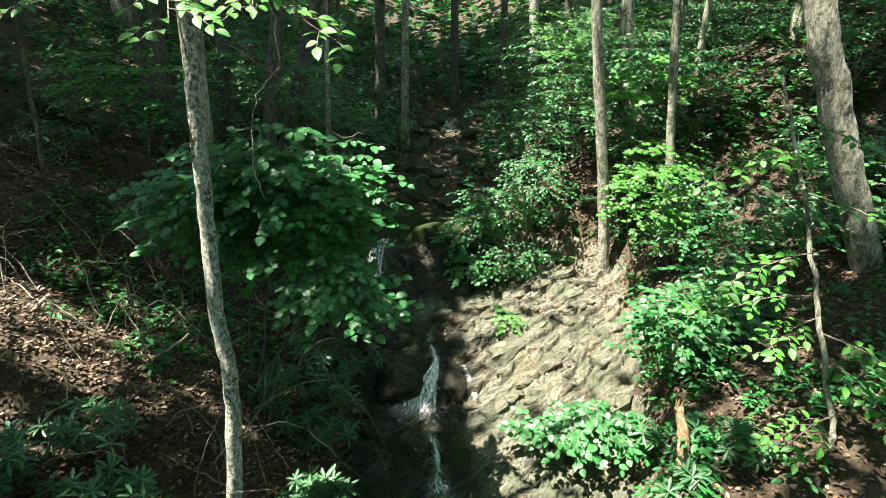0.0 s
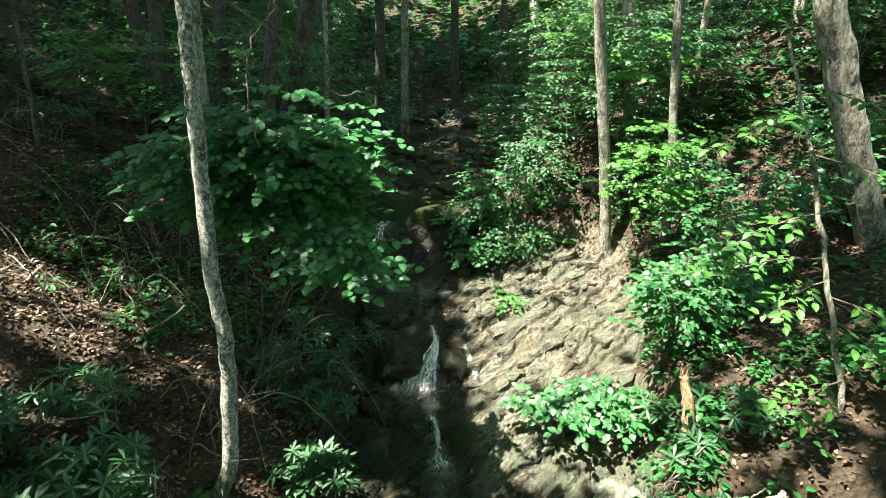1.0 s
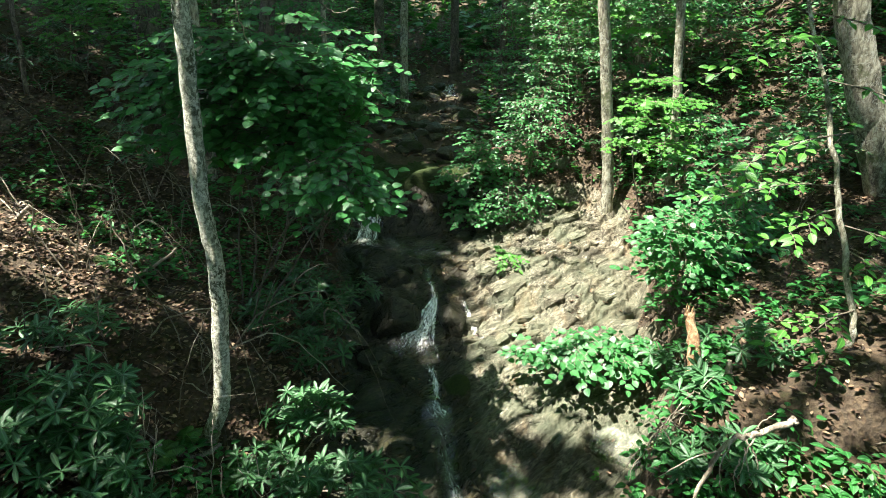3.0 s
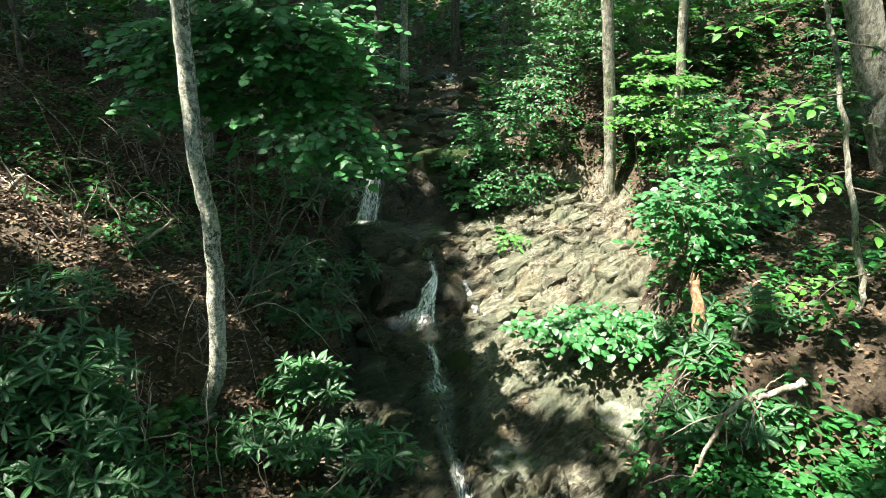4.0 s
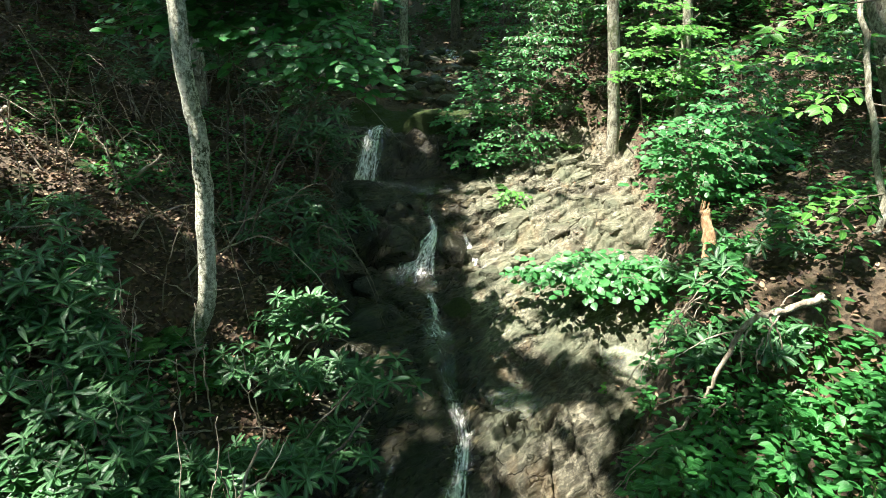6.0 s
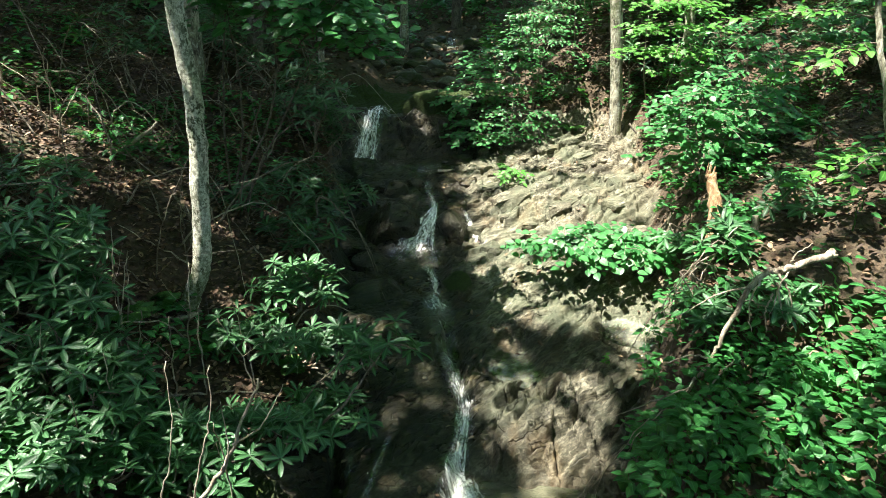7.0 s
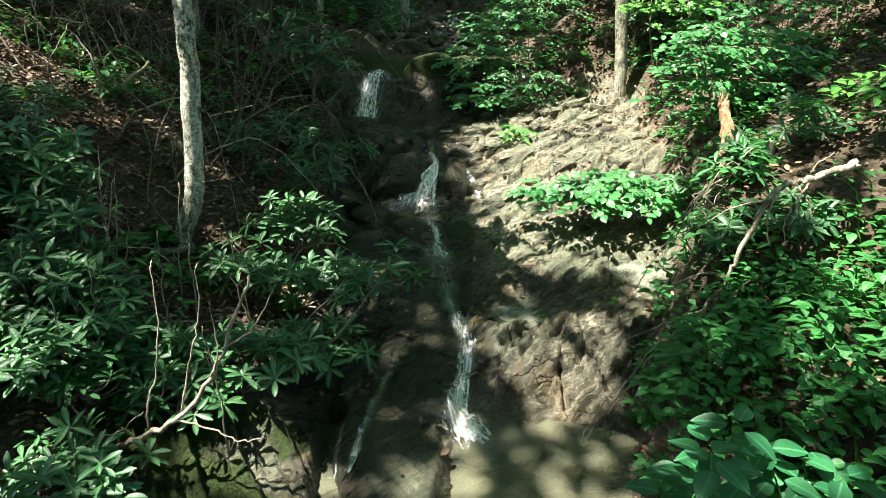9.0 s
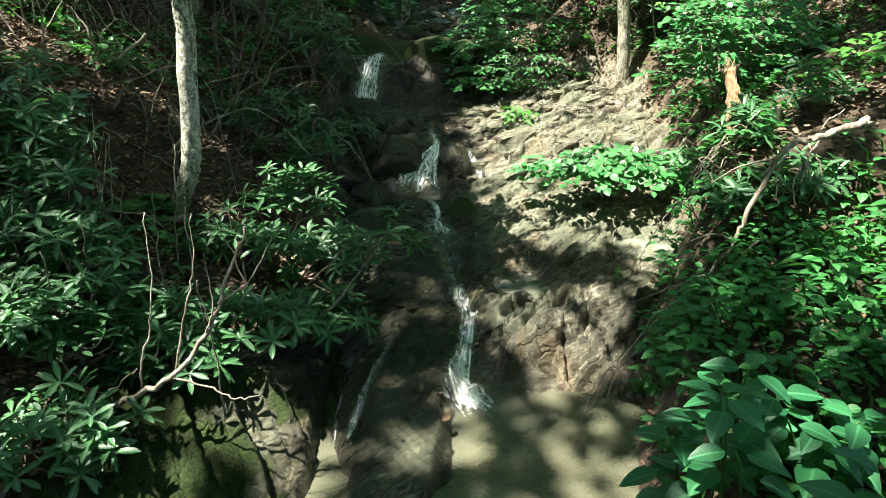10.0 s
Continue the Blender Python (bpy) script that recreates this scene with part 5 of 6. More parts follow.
_r = np.random.default_rng(41)
for k in range(16):
    x, y = _r.uniform(0.72, 1.35), _r.uniform(1.0, 1.75)
    z = height(x, y)
    herb(x, y, z, max(0.15, _r.uniform(0.66, 0.92) + 0.22 * (x - 0.8) - z), .145, k, (-0.06 + _r.normal(0, 0.05), _r.normal(0, 0.05)))
for k in range(330):
    x, y = _r.uniform(0.95, 2.6), _r.uniform(1.5, 3.1)
    if x < edge_right(y) + 0.2:
        continue
    herb(x, y, height(x, y), _r.uniform(0.08, 0.26), _r.uniform(.055, .085), 50 + k, (-0.05 + _r.normal(0, 0.06), _r.normal(0, 0.06)), k % 4 == 0, 3, "low green herb among others on the bank")


# ---- ground cover ----
def ground_cover(name, label, n, xr, yr, size, shape, mat, seed, tall=(0.03, 0.2), clump=0.5, avoid_rock=True, per=5):
    r = np.random.default_rng(seed)
    x, y = r.uniform(*xr, n), r.uniform(*yr, n)
    keep = fbm(x * 1.2, y * 1.2, 3, seed) > clump - 0.5
    if avoid_rock:
        keep &= rock_mask(x, y) < 0.3
    keep &= (x < edge_left(y)) | (x > edge_right(y)) | (y > 9)
    keep &= (np.abs(x - channel_x(y)) > 0.9) | (y < 9) | (y > 19)
    x, y = x[keep], y[keep]
    z = land(x, y)
    lv = Leaves(shape)
    h = r.uniform(*tall, len(x))
    for k in range(per):
        a = r.uniform(0, 6.283, len(x))
        d = np.stack([np.cos(a), np.sin(a), r.normal(0.1, 0.25, len(x))], 1)
        lv.add(np.stack([x + r.normal(0, 0.03, len(x)), y + r.normal(0, 0.03, len(x)), z + h * (0.4 + 0.6 * k / per)], 1), d, np.array([0, 0, 1.0]) + r.normal(0, 0.25, (len(x), 3)), size * r.uniform(0.6, 1.2, len(x)))
    ob = thing(name, (0, 0, 0), label, "ground cover", kind="stuff")
    lv.put(ob, mat)
    return ob


ground_cover("ground_plants", "low green seedlings scattered on the forest floor", 4200, (-6, -0.8), (2.2, 9), .075, SHAPE_OVATE, LEAF_HERB, 11, clump=0.62)
ground_cover("ground_plants", "low green plants covering the sunny bank", 6500, (1.1, 7.5), (1.2, 10), .08, SHAPE_OVATE, LEAF_HERB, 12, clump=0.4)
ground_cover("ground_plants", "green undergrowth covering the slopes up the gully", 9000, (-12, 13), (9, 26), .12, SHAPE_HEART, LEAF_HEART, 13, (0.1, 0.7), 0.3)
ground_cover("ground_plants", "dense far undergrowth on the hillside", 9000, (-30, 30), (20, 48), .28, SHAPE_HEART, LEAF_HEART, 14, (0.1, 1.4), 0.45)


def litter(n, xr, yr, seed, size, label, rocky=False):
    r = np.random.default_rng(seed)
    x, y = r.uniform(*xr, n), r.uniform(*yr, n)
    rk = rock_mask(x, y)
    keep = (rk > 0.6) & (fbm(x * 3, y * 3, 3, seed) > 0.12) if rocky else rk < 0.6
    x, y = x[keep], y[keep]
    z = land(x, y)
    a = r.uniform(0, 6.283, len(x))
    lv = Leaves(SHAPE_LITTER)
    lv.add(np.stack([x, y, z + r.uniform(0.004, 0.022, len(x))], 1), np.stack([np.cos(a), np.sin(a), r.normal(0, 0.25, len(x))], 1), np.array([0, 0, 1.0]) + r.normal(0, 0.35, (len(x), 3)), size * r.uniform(0.6, 1.3, len(x)))
    ob = thing("leaf_litter", (0, 0, 0), label, "leaf litter", kind="stuff")
    lv.put(ob, LITTER)


litter(56000, (-6.5, -0.5), (1.2, 9.5), 3, .045, "brown fallen leaves covering the slope")
litter(30000, (0.9, 7), (1.0, 10), 4, .044, "brown fallen leaves on the bank")
litter(12000, (-12, 12), (9, 20), 5, .1, "brown fallen leaves up the gully")
litter(900, (-0.8, 2.2), (2.4, 8.8), 6, .05, "a few fallen leaves and scraps on the rock", True)




# ---- dead wood and small things ----
def stick(name, points, r0, r1, mat, label, category, forks=(), seed=0, sides=8):
    r = np.random.default_rng(600 + seed)
    p = path_through(points, 6, max(r0 * 0.25, 0.006), r)
    ob = thing(name, p[0], label, category)
    wood("branch", [tube(p, r0, r1, sides, 0.06, r)], mat, ob)
    for f in forks:
        wood("fork", [tube(path_through(f, 6, 0.004, r), r1 * 1.1, r1 * 0.35, 6, 0.05, r)], mat, ob)
    return ob


stick("dead_branch", [(2.16, 2.98, 1.55), (2.12, 2.98, 1.54), (1.91, 2.96, 1.463), (1.83, 2.96, 1.455), (1.744, 2.95, 1.40), (1.67, 2.94, 1.25), (1.588, 2.92, 1.055), (1.54, 2.9, 0.93), (1.43, 2.88, 0.74), (1.37, 2.86, 0.60), (1.33, 2.85, 0.45)], 0.022, 0.006, WOOD_DEAD,
      "bleached crooked dead branch sprawling on the bank", "branch", [[(1.92, 2.96, 1.47), (1.93, 2.96, 1.53), (2.02, 2.97, 1.61)], [(1.91, 2.95, 1.46), (1.84, 2.9, 1.36), (1.80, 2.86, 1.2)], [(1.84, 2.92, 1.40), (1.87, 2.88, 1.26), (1.92, 2.86, 1.17)], [(1.82, 2.9, 1.34), (1.77, 2.86, 1.26), (1.79, 2.84, 1.13)],
      [(1.78, 2.95, 1.43), (1.69, 2.88, 1.30), (1.70, 2.84, 1.14)], [(1.86, 2.95, 1.44), (1.93, 2.9, 1.3), (1.88, 2.86, 1.15)], [(1.44, 2.88, 0.76), (1.25, 2.85, 0.70), (1.0, 2.82, 0.6)], [(1.54, 2.9, 0.93), (1.40, 2.85, 0.98), (1.22, 2.84, 0.93)], [(1.40, 2.87, 0.66), (1.36, 2.84, 0.5), (1.27, 2.82, 0.36)], [(1.72, 2.95, 1.36), (1.5, 2.9, 1.33), (1.3, 2.88, 1.2)]], 1)
stick("bare_branch", [(-1.80, 2.1, height(-1.80, 2.1) - 0.02), (-1.70, 2.13, 0.345), (-1.53, 2.15, 0.39), (-1.369, 2.15, 0.47), (-1.176, 2.15, 0.579), (-1.029, 2.17, 0.75), (-0.911, 2.2, 1.01), (-0.82, 2.22, 1.22)], 0.021, 0.005, WOOD_DEAD,
      "pale bare branch rising out of the rhododendrons", "branch", [[(-1.176, 2.15, 0.579), (-1.10, 2.18, 0.86), (-1.06, 2.22, 1.05), (-1.045, 2.25, 1.27)], [(-1.20, 2.14, 0.57), (-1.02, 2.1, 0.545), (-0.90, 2.08, 0.50), (-0.78, 2.1, 0.51)],
      [(-1.33, 2.15, 0.50), (-1.33, 2.17, 0.62), (-1.276, 2.2, 0.78), (-1.25, 2.24, 1.0), (-1.27, 2.3, 1.27)], [(-1.55, 2.12, 0.40), (-1.53, 2.1, 0.50), (-1.44, 2.1, 0.53), (-1.33, 2.15, 0.61)], [(-1.03, 2.17, 0.75), (-0.97, 2.15, 0.9), (-0.99, 2.2, 1.12)], [(-0.96, 2.18, 0.9), (-0.82, 2.2, 1.0), (-0.72, 2.25, 1.18)]], 2)
stick("fallen_branch", [(-3.3, 4.8, height(-3.3, 4.8) - 0.03), (-3.05, 4.9, 1.64), (-2.75, 4.98, 1.8), (-2.44, 5.0, 2.02)], 0.022, 0.012, WOOD_DEAD, "grey dead branch propped on the leafy slope", "branch", [[(-2.9, 4.95, 1.72), (-2.6, 4.8, 1.65)]], 3)
stick("fallen_branch", [(-4.75, 6.05, 2.45), (-4.3, 6.05, 2.4), (-3.99, 6.05, 2.4), (-3.6, 6.05, 2.36)], 0.02, 0.01, BARK_TWIG, "thin dead branch lying along the slope", "branch", [], 4)
stick("fallen_branch", [(-3.95, 5.0, height(-3.95, 5.0)), (-3.87, 5.0, 2.3), (-3.72, 5.0, 2.42)], 0.03, 0.02, WOOD_DEAD, "short broken stick standing in a sunny patch", "branch", [], 5)
stick("hanging_vine", [(-0.95, 3.35, 5.0), (-0.89, 3.3, 4.59), (-0.9, 3.28, 4.45), (-1.03, 3.25, 4.28), (-1.06, 3.22, 3.94), (-1.01, 3.2, 3.73)], 0.006, 0.003, WOOD_DEAD, "thin pale vine hanging before the bush", "vine", [], 6, 6)
stick("bare_branch", [(-1.5, 4.3, 4.6), (-1.14, 4.2, 4.37), (-0.9, 4.2, 4.12), (-0.75, 4.2, 3.98), (-0.56, 4.2, 3.99)], 0.006, 0.003, BARK_TWIG, "thin bare twig arching over the bush", "branch", [], 7, 6)
stick("fallen_branch", [(-1.25, 5.25, height(-1.25, 5.25)), (-1.15, 5.2, 1.3), (-0.95, 5.2, 1.15), (-0.72, 5.15, 0.85), (-0.62, 5.1, 0.6)], 0.012, 0.004, BARK_TWIG, "thin dead stick leaning over the dark rock", "branch", [], 8, 6)
stick("fallen_branch", [(2.62, 8.2, 1.62), (2.8, 8.12, 1.45), (3.0, 8.05, height(3.0, 8.05))], 0.014, 0.009, BARK_DARK, "broken branch leaning at the tree foot", "branch", [], 9)
stick("crooked_sapling", [(-5.5, 7.0, height(-5.5, 7)), (-5.04, 7.0, 2.84), (-4.87, 7.0, 3.61), (-4.85, 7.0, 4.5), (-4.7, 7, 6)], 0.035, 0.02, BARK_DARK, "crooked dark sapling on the shaded slope", "tree", [], 10)
stick("exposed_root", [(-2.3, 3.55, height(-2.3, 3.55) + .01), (-2.05, 3.5, height(-2.05, 3.5) + .03), (-1.85, 3.55, height(-1.85, 3.55) + .03), (-1.72, 3.7, height(-1.72, 3.7) + .05)], 0.016, 0.02, BARK_TWIG, "exposed root looping at the birch foot", "root", [], 11)
_r = np.random.default_rng(63)
for k in range(26):  # thin bare stems on the shaded bank
    x, y = _r.uniform(-3.4, -1.7), _r.uniform(3.6, 6.5)
    z = height(x, y)
    h = _r.uniform(0.4, 1.1)
    a, b = _r.normal(0, 0.22), _r.normal(0, 0.15)
    stick("woody_shoot", [(x, y, z - 0.02), (x + a * 0.4, y, z + h * 0.5), (x + a, y + b, z + h)], 0.006, 0.002, BARK_TWIG, "thin bare upright stem on the shaded bank", "shoot", [[(x + a * 0.4, y, z + h * 0.5), (x - a, y + b, z + h * 0.8)]], 100 + k, 6)
for k in range(14):
    x, y = _r.uniform(-2.2, -0.95), _r.uniform(2.3, 3.4)
    z = height(x, y)
    h = _r.uniform(0.5, 0.85)
    a, b = _r.normal(0, 0.12), _r.normal(0, 0.1)
    stick("woody_shoot", [(x, y, z - 0.02), (x + a * 0.5, y, z + h * 0.5), (x + a, y + b, z + h)], 0.006, 0.002, WOOD_DEAD, "thin pale bare stem among rhododendrons", "shoot", [[(x + a * 0.5, y, z + h * 0.5), (x - a, y + b, z + h * 0.85)]], 140 + k, 6)
for k in range(46):  # arching bare twigs and vines over the leafy slope
    x, y = _r.uniform(-4.2, -1.1), _r.uniform(3.3, 7.6)
    z = height(x, y)
    a, ln, rise = _r.uniform(0, 6.28), _r.uniform(0.5, 1.5), _r.uniform(0.15, 0.7)
    dx, dy = math.cos(a) * ln, math.sin(a) * ln * 0.5
    ex, ey = x + dx, y + dy
    top = max(z, height(x + dx * 0.6, y + dy * 0.6)) + rise
    end = (ex, ey, height(ex, ey) + (0.02 if k % 2 else rise * 1.3))
    mid = (x + dx * 0.6 + _r.normal(0, 0.08), y + dy * 0.6, top)
    stick("bare_twig", [(x, y, z - 0.02), (x + dx * 0.25, y + dy * 0.25, z + rise * 0.7 + 0.04), mid, end], _r.uniform(0.005, 0.010), 0.002, WOOD_DEAD if k % 3 == 0 else BARK_TWIG,
          "thin bare twig arching over leaf litter", "twig", [[mid, (mid[0] + _r.normal(0, 0.15), mid[1], mid[2] + 0.12), (mid[0] + _r.normal(0, 0.3), mid[1], mid[2] + 0.3)]] if k % 2 else [], 320 + k, 6)
for k in range(60):  # fallen sticks
    x, y = (_r.uniform(-5.5, -1.0) if k % 3 else _r.uniform(1.6, 4.5)), _r.uniform(2.6, 9)
    a, ln = _r.uniform(0, 3.14), _r.uniform(0.2, 0.9)
    q = [(x + math.cos(a) * s * ln, y + math.sin(a) * s * ln, height(x + math.cos(a) * s * ln, y + math.sin(a) * s * ln) + 0.02) for s in (-0.5, 0, 0.5)]
    if rock_mask(np.array([x]), np.array([y]))[0] < 0.3:
        stick("fallen_stick", q, _r.uniform(0.005, 0.013), 0.003, BARK_TWIG if k % 2 else WOOD_DEAD, "small dead stick lying in leaf litter", "branch", [], 200 + k, 6)


for k in range(16):  # fine dead twigs tangled on the cut bank
    y = _r.uniform(2.75, 3.6)
    x = edge_right(y) + _r.uniform(0.15, 0.75)
    z = height(x, y)
    ln = _r.uniform(0.3, 0.7)
    stick("bank_twig", [(x, y, z - 0.01), (x - ln * 0.3, y - 0.06, z + _r.uniform(0.05, 0.18)), (x - ln * 0.7, y - 0.12, z - ln * 0.25), (x - ln * 0.8, y - 0.14, z - ln * 0.6)], _r.uniform(0.004, 0.008), 0.002, WOOD_DEAD if k % 2 else BARK_TWIG,
          "fine dead twig trailing down the cut bank", "twig", [], 420 + k, 6)


def stump():
    r = np.random.default_rng(8)
    z = height(1.95, 3.95)
    ob = thing("tree_stump", (1.95, 3.95, z), "splintered orange-brown broken stump on the bank", "stump")
    p = path_through([(1.97, 3.93, z - 0.05), (1.96, 3.98, z + (1.77 - z) * 0.4), (1.93, 4.08, 1.77)], 8, 0.004, r)
    wood("trunk", [tube(p, 0.062, 0.034, 14, 0.12, r)], WOOD_ROT, ob)
    for k in range(5):
        a = k * 1.26
        b = p[-1] + np.array([math.cos(a) * 0.025, math.sin(a) * 0.025, -0.06])
        wood("splinter", [tube([b, b + (0, 0, 0.06), b + (0.004, 0, r.uniform(0.09, 0.14))], 0.012, 0.002, 6)], WOOD_ROT, ob)


stump()
stick("broken_snag", [(2.12, 3.7, height(2.12, 3.7)), (2.1, 3.72, height(2.12, 3.7) + 0.16)], 0.03, 0.018, WOOD_DEAD, "small grey broken snag beside the stump", "stump", [], 12)


def fern(x, y, size, seed, n=5, label="small green fern on the bank"):
    r = np.random.default_rng(400 + seed)
    z = height(x, y)
    ob = thing("fern", (x, y, z), label, "fern")
    for k in range(n):
        a = r.uniform(0, 6.283)
        d = np.array([math.cos(a), math.sin(a), 0])
        p = path_through([(x, y, z), np.array([x, y, z + size * 0.45]) + d * size * 0.4, np.array([x, y, z + size * 0.4]) + d * size], 8)
        lv = Leaves(SHAPE_OVATE)
        m = len(p)
        s = np.linspace(0, 1, m)
        perp = np.array([-d[1], d[0], 0])
        for sg in (-1, 1):
            lv.add(p[3:], np.tile(perp * sg + d * 0.35 + np.array([0, 0, -0.1]), (m - 3, 1)), np.tile([0, 0, 1.0], (m - 3, 1)) + r.normal(0, 0.1, (m - 3, 3)), size * 0.36 * np.sin(np.pi * (0.15 + 0.83 * s[3:])) + 0.01)
        me = lv.mesh("frond", LEAF_FERN)
        me.transform(Matrix.Translation(-Vector((x, y, z))))
        part("frond", me, ob)


for k, (x, y, s) in enumerate([(-1.35, 3.85, .22), (-1.55, 3.5, .2), (-1.95, 3.55, .2), (-2.05, 3.4, .18), (-1.1, 3.7, .16), (1.28, 2.85, .16), (1.34, 2.7, .18), (1.2, 2.95, .12), (0.85, 7.3, .16), (0.8, 7.45, .14), (1.9, 8.6, .2)]):
    fern(x, y, s, k)
leafy("rock_tuft", (0.82, 7.15, height(0.82, 7.15)), (0.82, 7.1, height(0.82, 7.1) + 0.16), (0.2, 0.14, 0.12), 14, .07, SHAPE_OVATE, LEAF_MAPLE, "small sunlit tuft of leaves rooted in the slab", "plant", 300, 80, length=(0.1, 0.2), step=0.03, stems=2, stem_r=0.005)
leafy("fallen_leaf_spray", (1.3, 4.0, height(1.3, 4.0)), (1.3, 4.0, height(1.3, 4.0) + 0.03), (0.05, 0.05, 0.01), 3, .06, SHAPE_LOBED, LEAF_MAPLE, "yellow-green leaf spray lying on the slab", "plant", 301, 10, length=(0.08, 0.12), step=0.03, stems=1, stem_r=0.003)

# blocks in the upper streambed
for k, (x, y, s) in enumerate([(-0.35, 16.2, .5), (0.75, 15.6, .45), (-0.6, 14.2, .4), (0.5, 13.2, .4), (-0.5, 12.3, .35), (0.6, 11.4, .35), (-0.6, 10.6, .35)]):
    boulder((x, y, height(x, y)), (s, s * 0.7, s * 0.5), "dark mossy block in the upper streambed", 560 + k, k * 40, 0.8, 0.6, 0, 1, (0, 0), "stone", "stones up the stream")

_r = np.random.default_rng(71)
for k in range(12):  # unseen trunks added behind the view, under the sky-blocking leaves
    x, y = _r.uniform(-14, 14), _r.uniform(-16, -9)
    z = height(x, y)
    tree("forest_tree", [(x, y, z - 0.1), (x, y, z + 4), (x + _r.normal(0, 0.3), y, z + 11)], _r.uniform(0.1, 0.2), 0.09, BARK_DARK, "slender unseen forest trunk added behind the view", 0.3, 8, 0, 300 + k)

_r = np.random.default_rng(81)
# Wet blocks; wet=1.0 also paints them with the stream's deep shade.
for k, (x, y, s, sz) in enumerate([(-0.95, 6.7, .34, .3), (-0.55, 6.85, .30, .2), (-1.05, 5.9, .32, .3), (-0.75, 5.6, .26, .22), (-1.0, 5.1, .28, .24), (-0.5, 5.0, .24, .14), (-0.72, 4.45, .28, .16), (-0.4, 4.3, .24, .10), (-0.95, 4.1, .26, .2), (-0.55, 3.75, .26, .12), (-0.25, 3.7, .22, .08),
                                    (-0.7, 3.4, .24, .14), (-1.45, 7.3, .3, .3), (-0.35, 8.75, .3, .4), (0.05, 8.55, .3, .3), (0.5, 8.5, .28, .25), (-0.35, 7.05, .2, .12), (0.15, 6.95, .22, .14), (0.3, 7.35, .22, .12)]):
    boulder((x, y, height(x, y) - sz * 0.25), (s, s * 0.75, sz), "wet ledge block beside the stream, blackened for the deep shade", 700 + k, _r.uniform(0, 90), 1.0, 0.25 * (k % 4 == 0), 0, 0, (_r.uniform(-10, 10), _r.uniform(-12, 12)), "boulder", "wet ledge blocks", 20, False)
for k in range(34):  # plants hanging over the cut bank
    y = _r.uniform(2.7, 5.6)
    x = edge_right(y) + _r.uniform(0.1, 0.5)
    herb(x, y, height(x, y), _r.uniform(0.08, 0.22), _r.uniform(.06, .095), 900 + k, (-0.12, -0.06), False, 3, "small leafy plant on the cut bank")
for k, (x, y, cx, cy) in enumerate([(2.15, 4.7, 2.1, 4.6), (1.95, 3.6, 1.85, 3.5), (2.25, 4.25, 2.15, 4.15)]):
    whorled("rhododendron", (x, y, height(x, y)), tips_about(cx, cy, height(cx, cy) + 0.12, 0.26, 0.2, 0.16, 12, 700 + k), .12, RH, "shrub", 700 + k, None, 30, group="rhododendrons")
for k in range(16):  # low plants over the bank below the leaning trees
    x, y = _r.uniform(2.3, 4.0), _r.uniform(3.3, 5.6)
    herb(x, y, height(x, y), _r.uniform(0.1, 0.26), _r.uniform(.06, .095), 1000 + k, (-0.05, -0.08), False, 4, "small leafy plant on the earthy bank")
for k, (x, y) in enumerate([(2.7, 5.3), (3.6, 3.6)]):
    z = height(x, y)
    leafy("broadleaf_sapling", (x, y, z), (x, y - 0.1, z + 0.4), (0.38, 0.32, 0.24), 34, .072, SHAPE_HEART, LEAF_HEART, "low leafy sapling on the sunny bank", "shrub", 260 + k, 0, length=(0.2, 0.36), stems=2, layer=0.14, stem_r=0.008, group="understorey saplings")
for k, (x, y) in enumerate([(-1.25, 5.35), (-1.6, 5.9), (-1.15, 6.2), (-1.75, 5.1), (-1.2, 4.75), (-1.35, 6.9)]):
    z = height(x, y)
    whorled("laurel_bush", (x, y, z), tips_about(x, y, z + 0.25, 0.4, 0.32, 0.24, 26, 240 + k), .12, "dull evergreen laurel in deep shade beside the stream", "shrub", 240 + k, LEAF_LAUREL, group="laurel thicket")
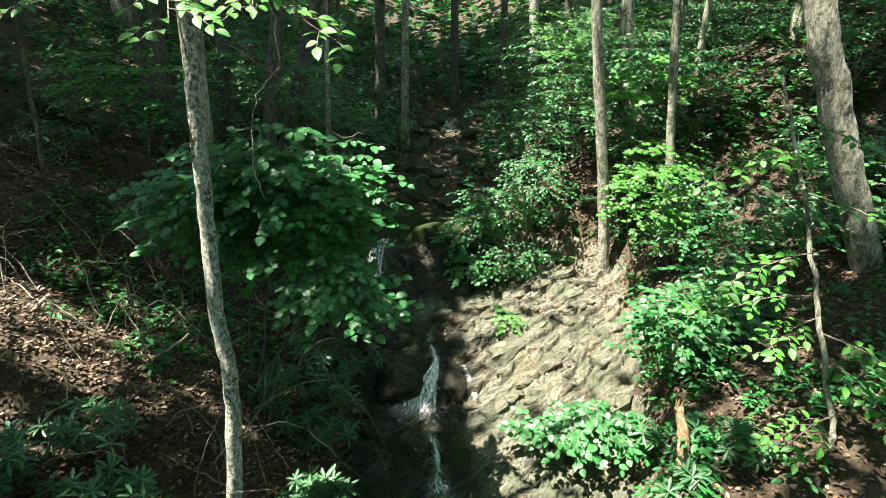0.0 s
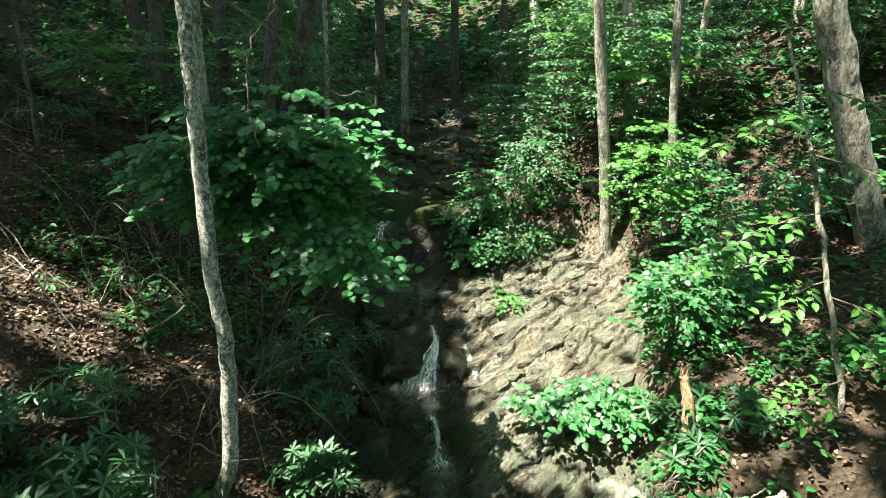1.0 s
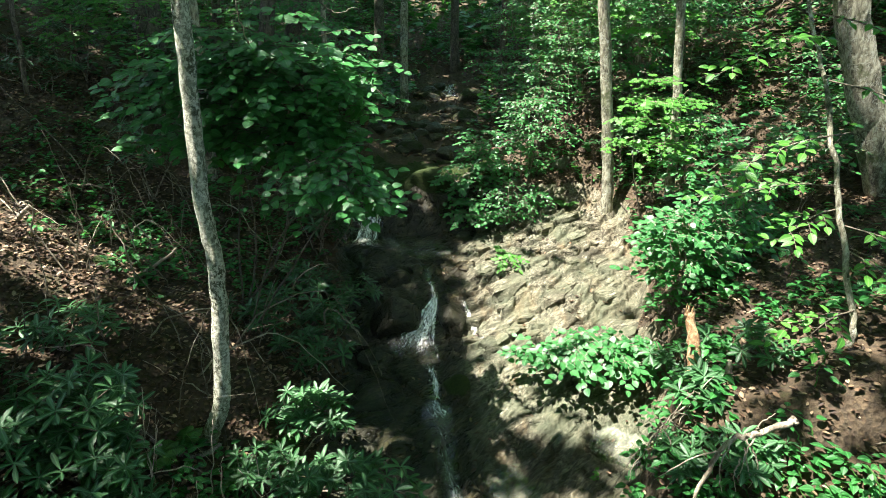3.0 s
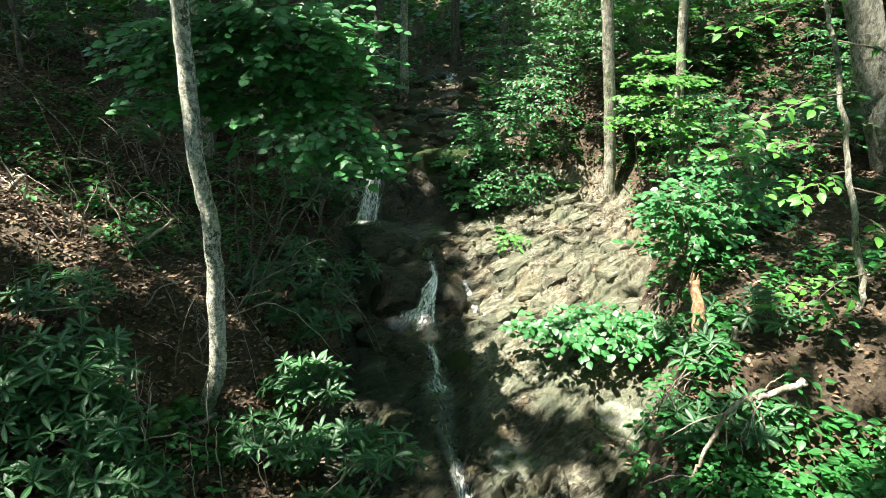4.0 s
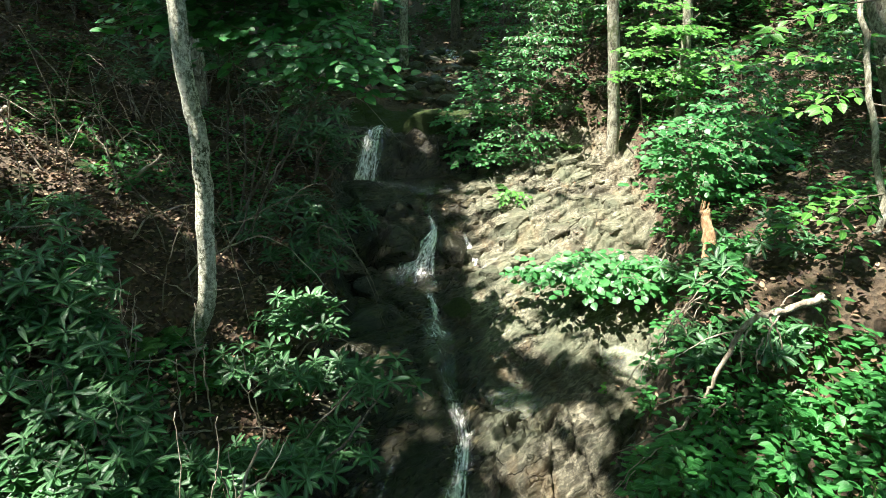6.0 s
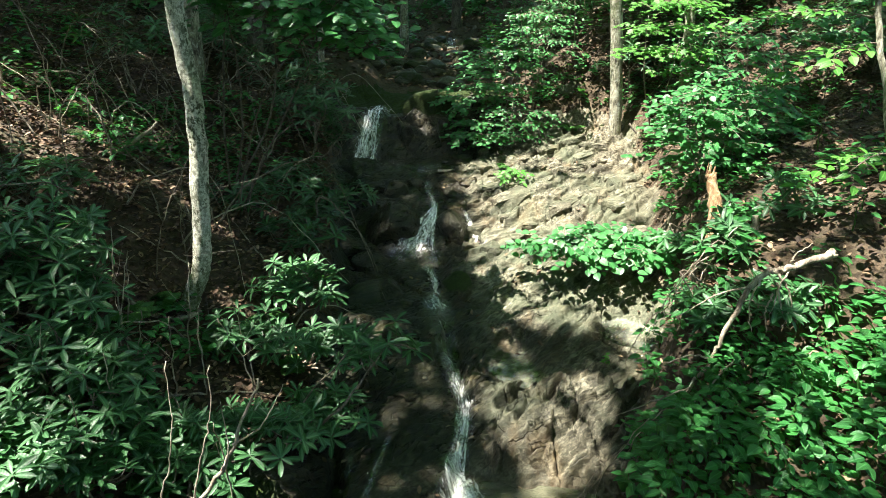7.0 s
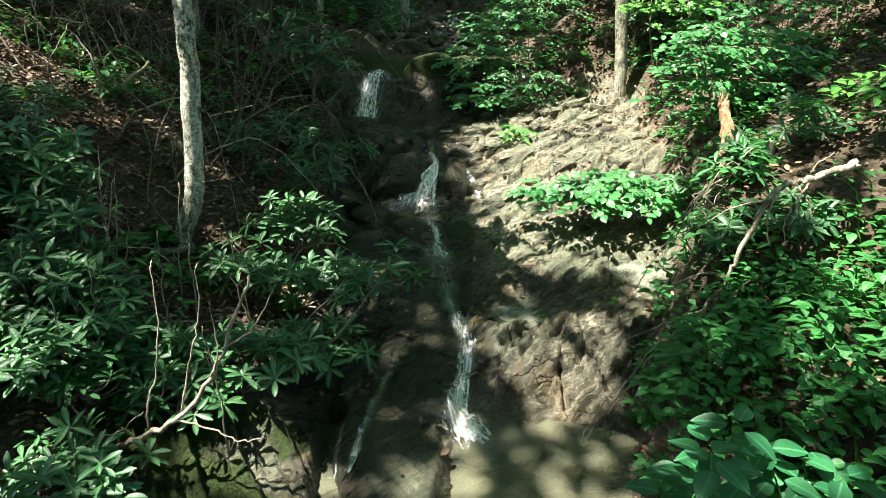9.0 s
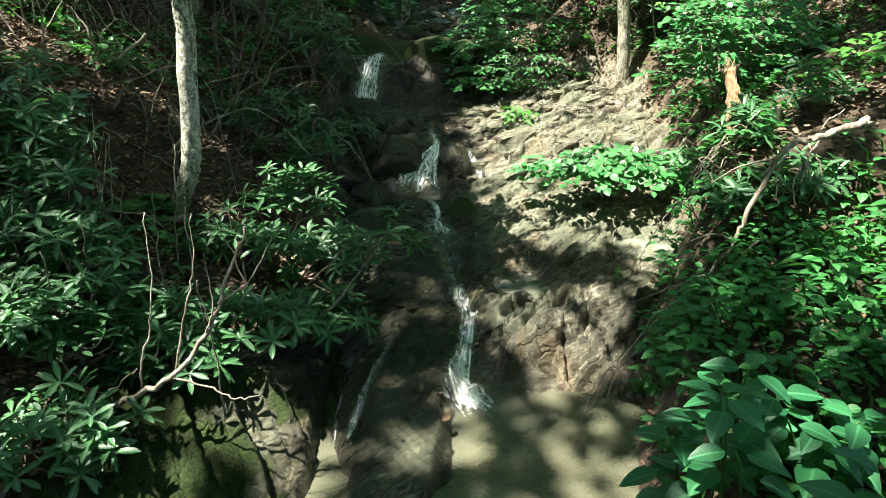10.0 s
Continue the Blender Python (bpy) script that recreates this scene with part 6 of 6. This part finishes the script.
# ---- canopy overhead ----
LIT = [(1.2, 6.5, 0.8, 0.95), (1.95, 6.0, 0.9, 0.65), (1.95, 7.1, 1.1, 0.9), (1.75, 4.35, 0.4, 0.28), (1.25, 5.25, 0.5, 0.3), (0.8, 4.7, 0.4, 0.25), (1.65, 5.2, 0.5, 0.3), (0.15, 5.1, 0.55, 0.16), (1.3, 4.4, 0.4, 0.15), (0.7, 5.3, 0.5, 0.45), (2.2, 8.1, 1.4, 1.0), (1.5, 4.95, 1.0, 0.65), (2.65, 4.1, 1.75, 0.35),
       (-1.6, 3.75, 2.3, 0.4), (-1.6, 3.75, 1.8, 0.2), (-1.58, 3.75, 3.0, 0.25), (-3.9, 5.0, 2.1, 0.5), (-3.1, 5.0, 1.8, 0.28), (2.75, 7.4, 2.9, 0.75), (-0.3, 5.85, 0.6, 0.15), (-0.25, 2.85, 0.05, 0.1),
       (1.7, 2.3, 1.2, 0.35), (-1.9, 1.9, 0.6, 0.3), (4.3, 6, 3.3, 0.25), (-0.8, 2.9, 4.7, 0.45), (2.3, 15, 4.8, 0.5), (0.9, 8.5, 2.4, 0.3), (2.3, 5.2, 2.1, 0.6), (2.3, 3.6, 2.7, 0.4), (0.75, 3.35, 0.15, 0.14), (1.7, 3.6, 1.2, 0.25), (2.3, 8.3, 3.2, 0.3), (-0.95, 2.25, 0.15, 0.3), (-3.46, 4.56, 2.3, 0.28), (-3.1, 4.3, 2.05, 0.22), (-2.95, 4.66, 1.85, 0.2), (-3.43, 5.75, 2.0, 0.25), (-2.4, 2.7, 1.1, 0.14), (4.4, 6.7, 2.3, 0.2), (5.5, 8.5, 3.0, 0.35), (-0.85, 5.88, 0.6, 0.12), (-1.66, 3.75, 1.45, 0.2), (-1.6, 3.75, 2.7, 0.3), (1.95, 4.0, 1.65, 0.2), (2.0, 2.6, 1.3, 0.3), (2.3, 2.9, 1.6, 0.25), (0.5, 6.0, 0.65, 0.45), (0.5, 7.3, 1.0, 0.55), (0.85, 7.9, 1.2, 0.5), (0.2, 16.2, 2.6, 0.35), (0.2, 9.0, 2.0, 0.35), (0.6, 5.5, 0.5, 0.42), (0.7, 5.1, 0.5, 0.4), (1.0, 4.6, 0.4, 0.25), (-1.58, 3.75, 2.0, 0.3), (-1.6, 3.75, 3.3, 0.2), (2.4, 8.35, 1.9, 0.4), (2.3, 8.3, 2.6, 0.3), (3.1, 7.8, 2.5, 0.35), (4.3, 6.0, 3.2, 0.35), (1.9, 2.96, 1.5, 0.25), (-1.95, 2.1, 0.65, 0.3), (-0.3, 8.8, 1.95, 0.3)]  # x, y, z and reach of the sunny spots
DAPPLED = [(0.85, 3.45, 0.2, 0.6, 0.85), (0.5, 2.4, -0.1, 0.75, 0.45), (1.2, 4.8, 0.45, 0.65, 0.55), (-0.3, 2.2, 0.0, 0.3, 0.3), (3.2, 8.5, 3.0, 2.6, 0.22), (2.4, 4.3, 1.7, 1.6, 0.3), (2.0, 2.7, 1.3, 0.8, 0.5), (-2.0, 2.5, 1.0, 1.2, 0.42), (0.9, 9.0, 2.4, 1.2, 0.4), (4.5, 12.0, 4.0, 3.0, 0.24), (1.1, 1.7, 1.0, 0.9, 0.45), (-1.2, 3.6, 3.6, 1.0, 0.75), (-3.4, 5.0, 2.0, 1.3, 0.5), (1.0, 14.0, 4.0, 2.0, 0.7)]  # x, y, z, reach, share of leaves left


def canopy():
    r = np.random.default_rng(88)
    s = np.array(SUN_DIR)
    n, far = 135000, 16000
    p = np.stack([r.uniform(-14, 11, n), r.uniform(-6, 24, n), r.uniform(0, 1, n)], 1)
    q = np.stack([r.uniform(-45, 45, far), r.uniform(-14, 60, far), r.uniform(0, 1, far)], 1)
    q = q[(q[:, 1] > 24) | ((q[:, 1] > 4) & (np.abs(q[:, 0] + 1.5) > 12.5))]
    # Unseen leaf wall and roof behind the viewpoint, added to block sky light.
    w = np.stack([r.uniform(-26, 26, 9000), r.uniform(-18, -8, 9000), r.uniform(-1.2, 1, 9000)], 1)
    back = np.stack([r.uniform(-30, 30, 15000), r.uniform(-34, -5, 15000), r.uniform(0, 1, 15000)], 1)
    size = np.concatenate([r.uniform(0.2, 0.34, n), r.uniform(0.6, 0.9, len(q)), r.uniform(0.5, 0.8, len(w)), r.uniform(0.5, 0.8, len(back))])
    p = np.vstack([p, q, w, back])
    n = len(p)
    p[:, 2] = 8.5 + p[:, 2] * 5 + np.clip(land(p[:, 0], p[:, 1]), 0, 30) * 0.9
    gap = np.zeros(n)
    for x, y, z, rad in LIT:
        q = p - s * ((p[:, 2:3] - z) / s[2])
        dist = np.hypot(q[:, 0] - x, q[:, 1] - y) + 0.5 * rad * fbm(q[:, 0] * 2.5, q[:, 1] * 2.5, 3, 5)
        gap = np.maximum(gap, ease(rad * 1.15, rad * 0.85, dist))
    keep = (gap < 0.5) | (r.random(n) < 0.02)
    luck = r.random(n)
    for x, y, z, rad, share in DAPPLED:
        q = p - s * ((p[:, 2:3] - z) / s[2])
        inside = np.hypot(q[:, 0] - x, q[:, 1] - y) < rad * (1 + 0.4 * fbm(q[:, 0], q[:, 1], 3, 4))
        keep &= ~(inside & (luck > share))
    keep &= fbm(p[:, 0] * 0.5, p[:, 1] * 0.5 + p[:, 2], 3, 6) > -0.5
    # small gaps that line up with the sun, on the slopes away from the stream
    q = p - s * ((p[:, 2:3] - 1.0 - 0.2 * p[:, 1:2]) / s[2])
    open_slope = (q[:, 0] > 2.2) | (q[:, 0] < -3.0) | (q[:, 1] > 9.5)
    keep &= ~(open_slope & (fbm(q[:, 0] * 2.2, q[:, 1] * 2.2, 3, 12) > 0.36))
    p, size = p[keep], size[keep]
    n = len(p)
    a = r.uniform(0, 6.283, n)
    d = np.stack([np.cos(a), np.sin(a), r.normal(-0.2, 0.3, n)], 1)
    u = np.array([0, 0, 1.0]) + r.normal(0, 0.35, (n, 3))
    tops = np.array([t[:2] for _, t in CROWNS])
    near = np.argmin((p[:, None, 0] - tops[None, :, 0]) ** 2 + (p[:, None, 1] - tops[None, :, 1]) ** 2, axis=1)
    for k, (ob, _) in enumerate(CROWNS):
        m = near == k
        if m.sum() > 20:
            lv = Leaves(SHAPE_CANOPY)
            lv.add(p[m], d[m], u[m], size[m])
            lv.put(ob, LEAF_CANOPY, called="crown")


canopy()
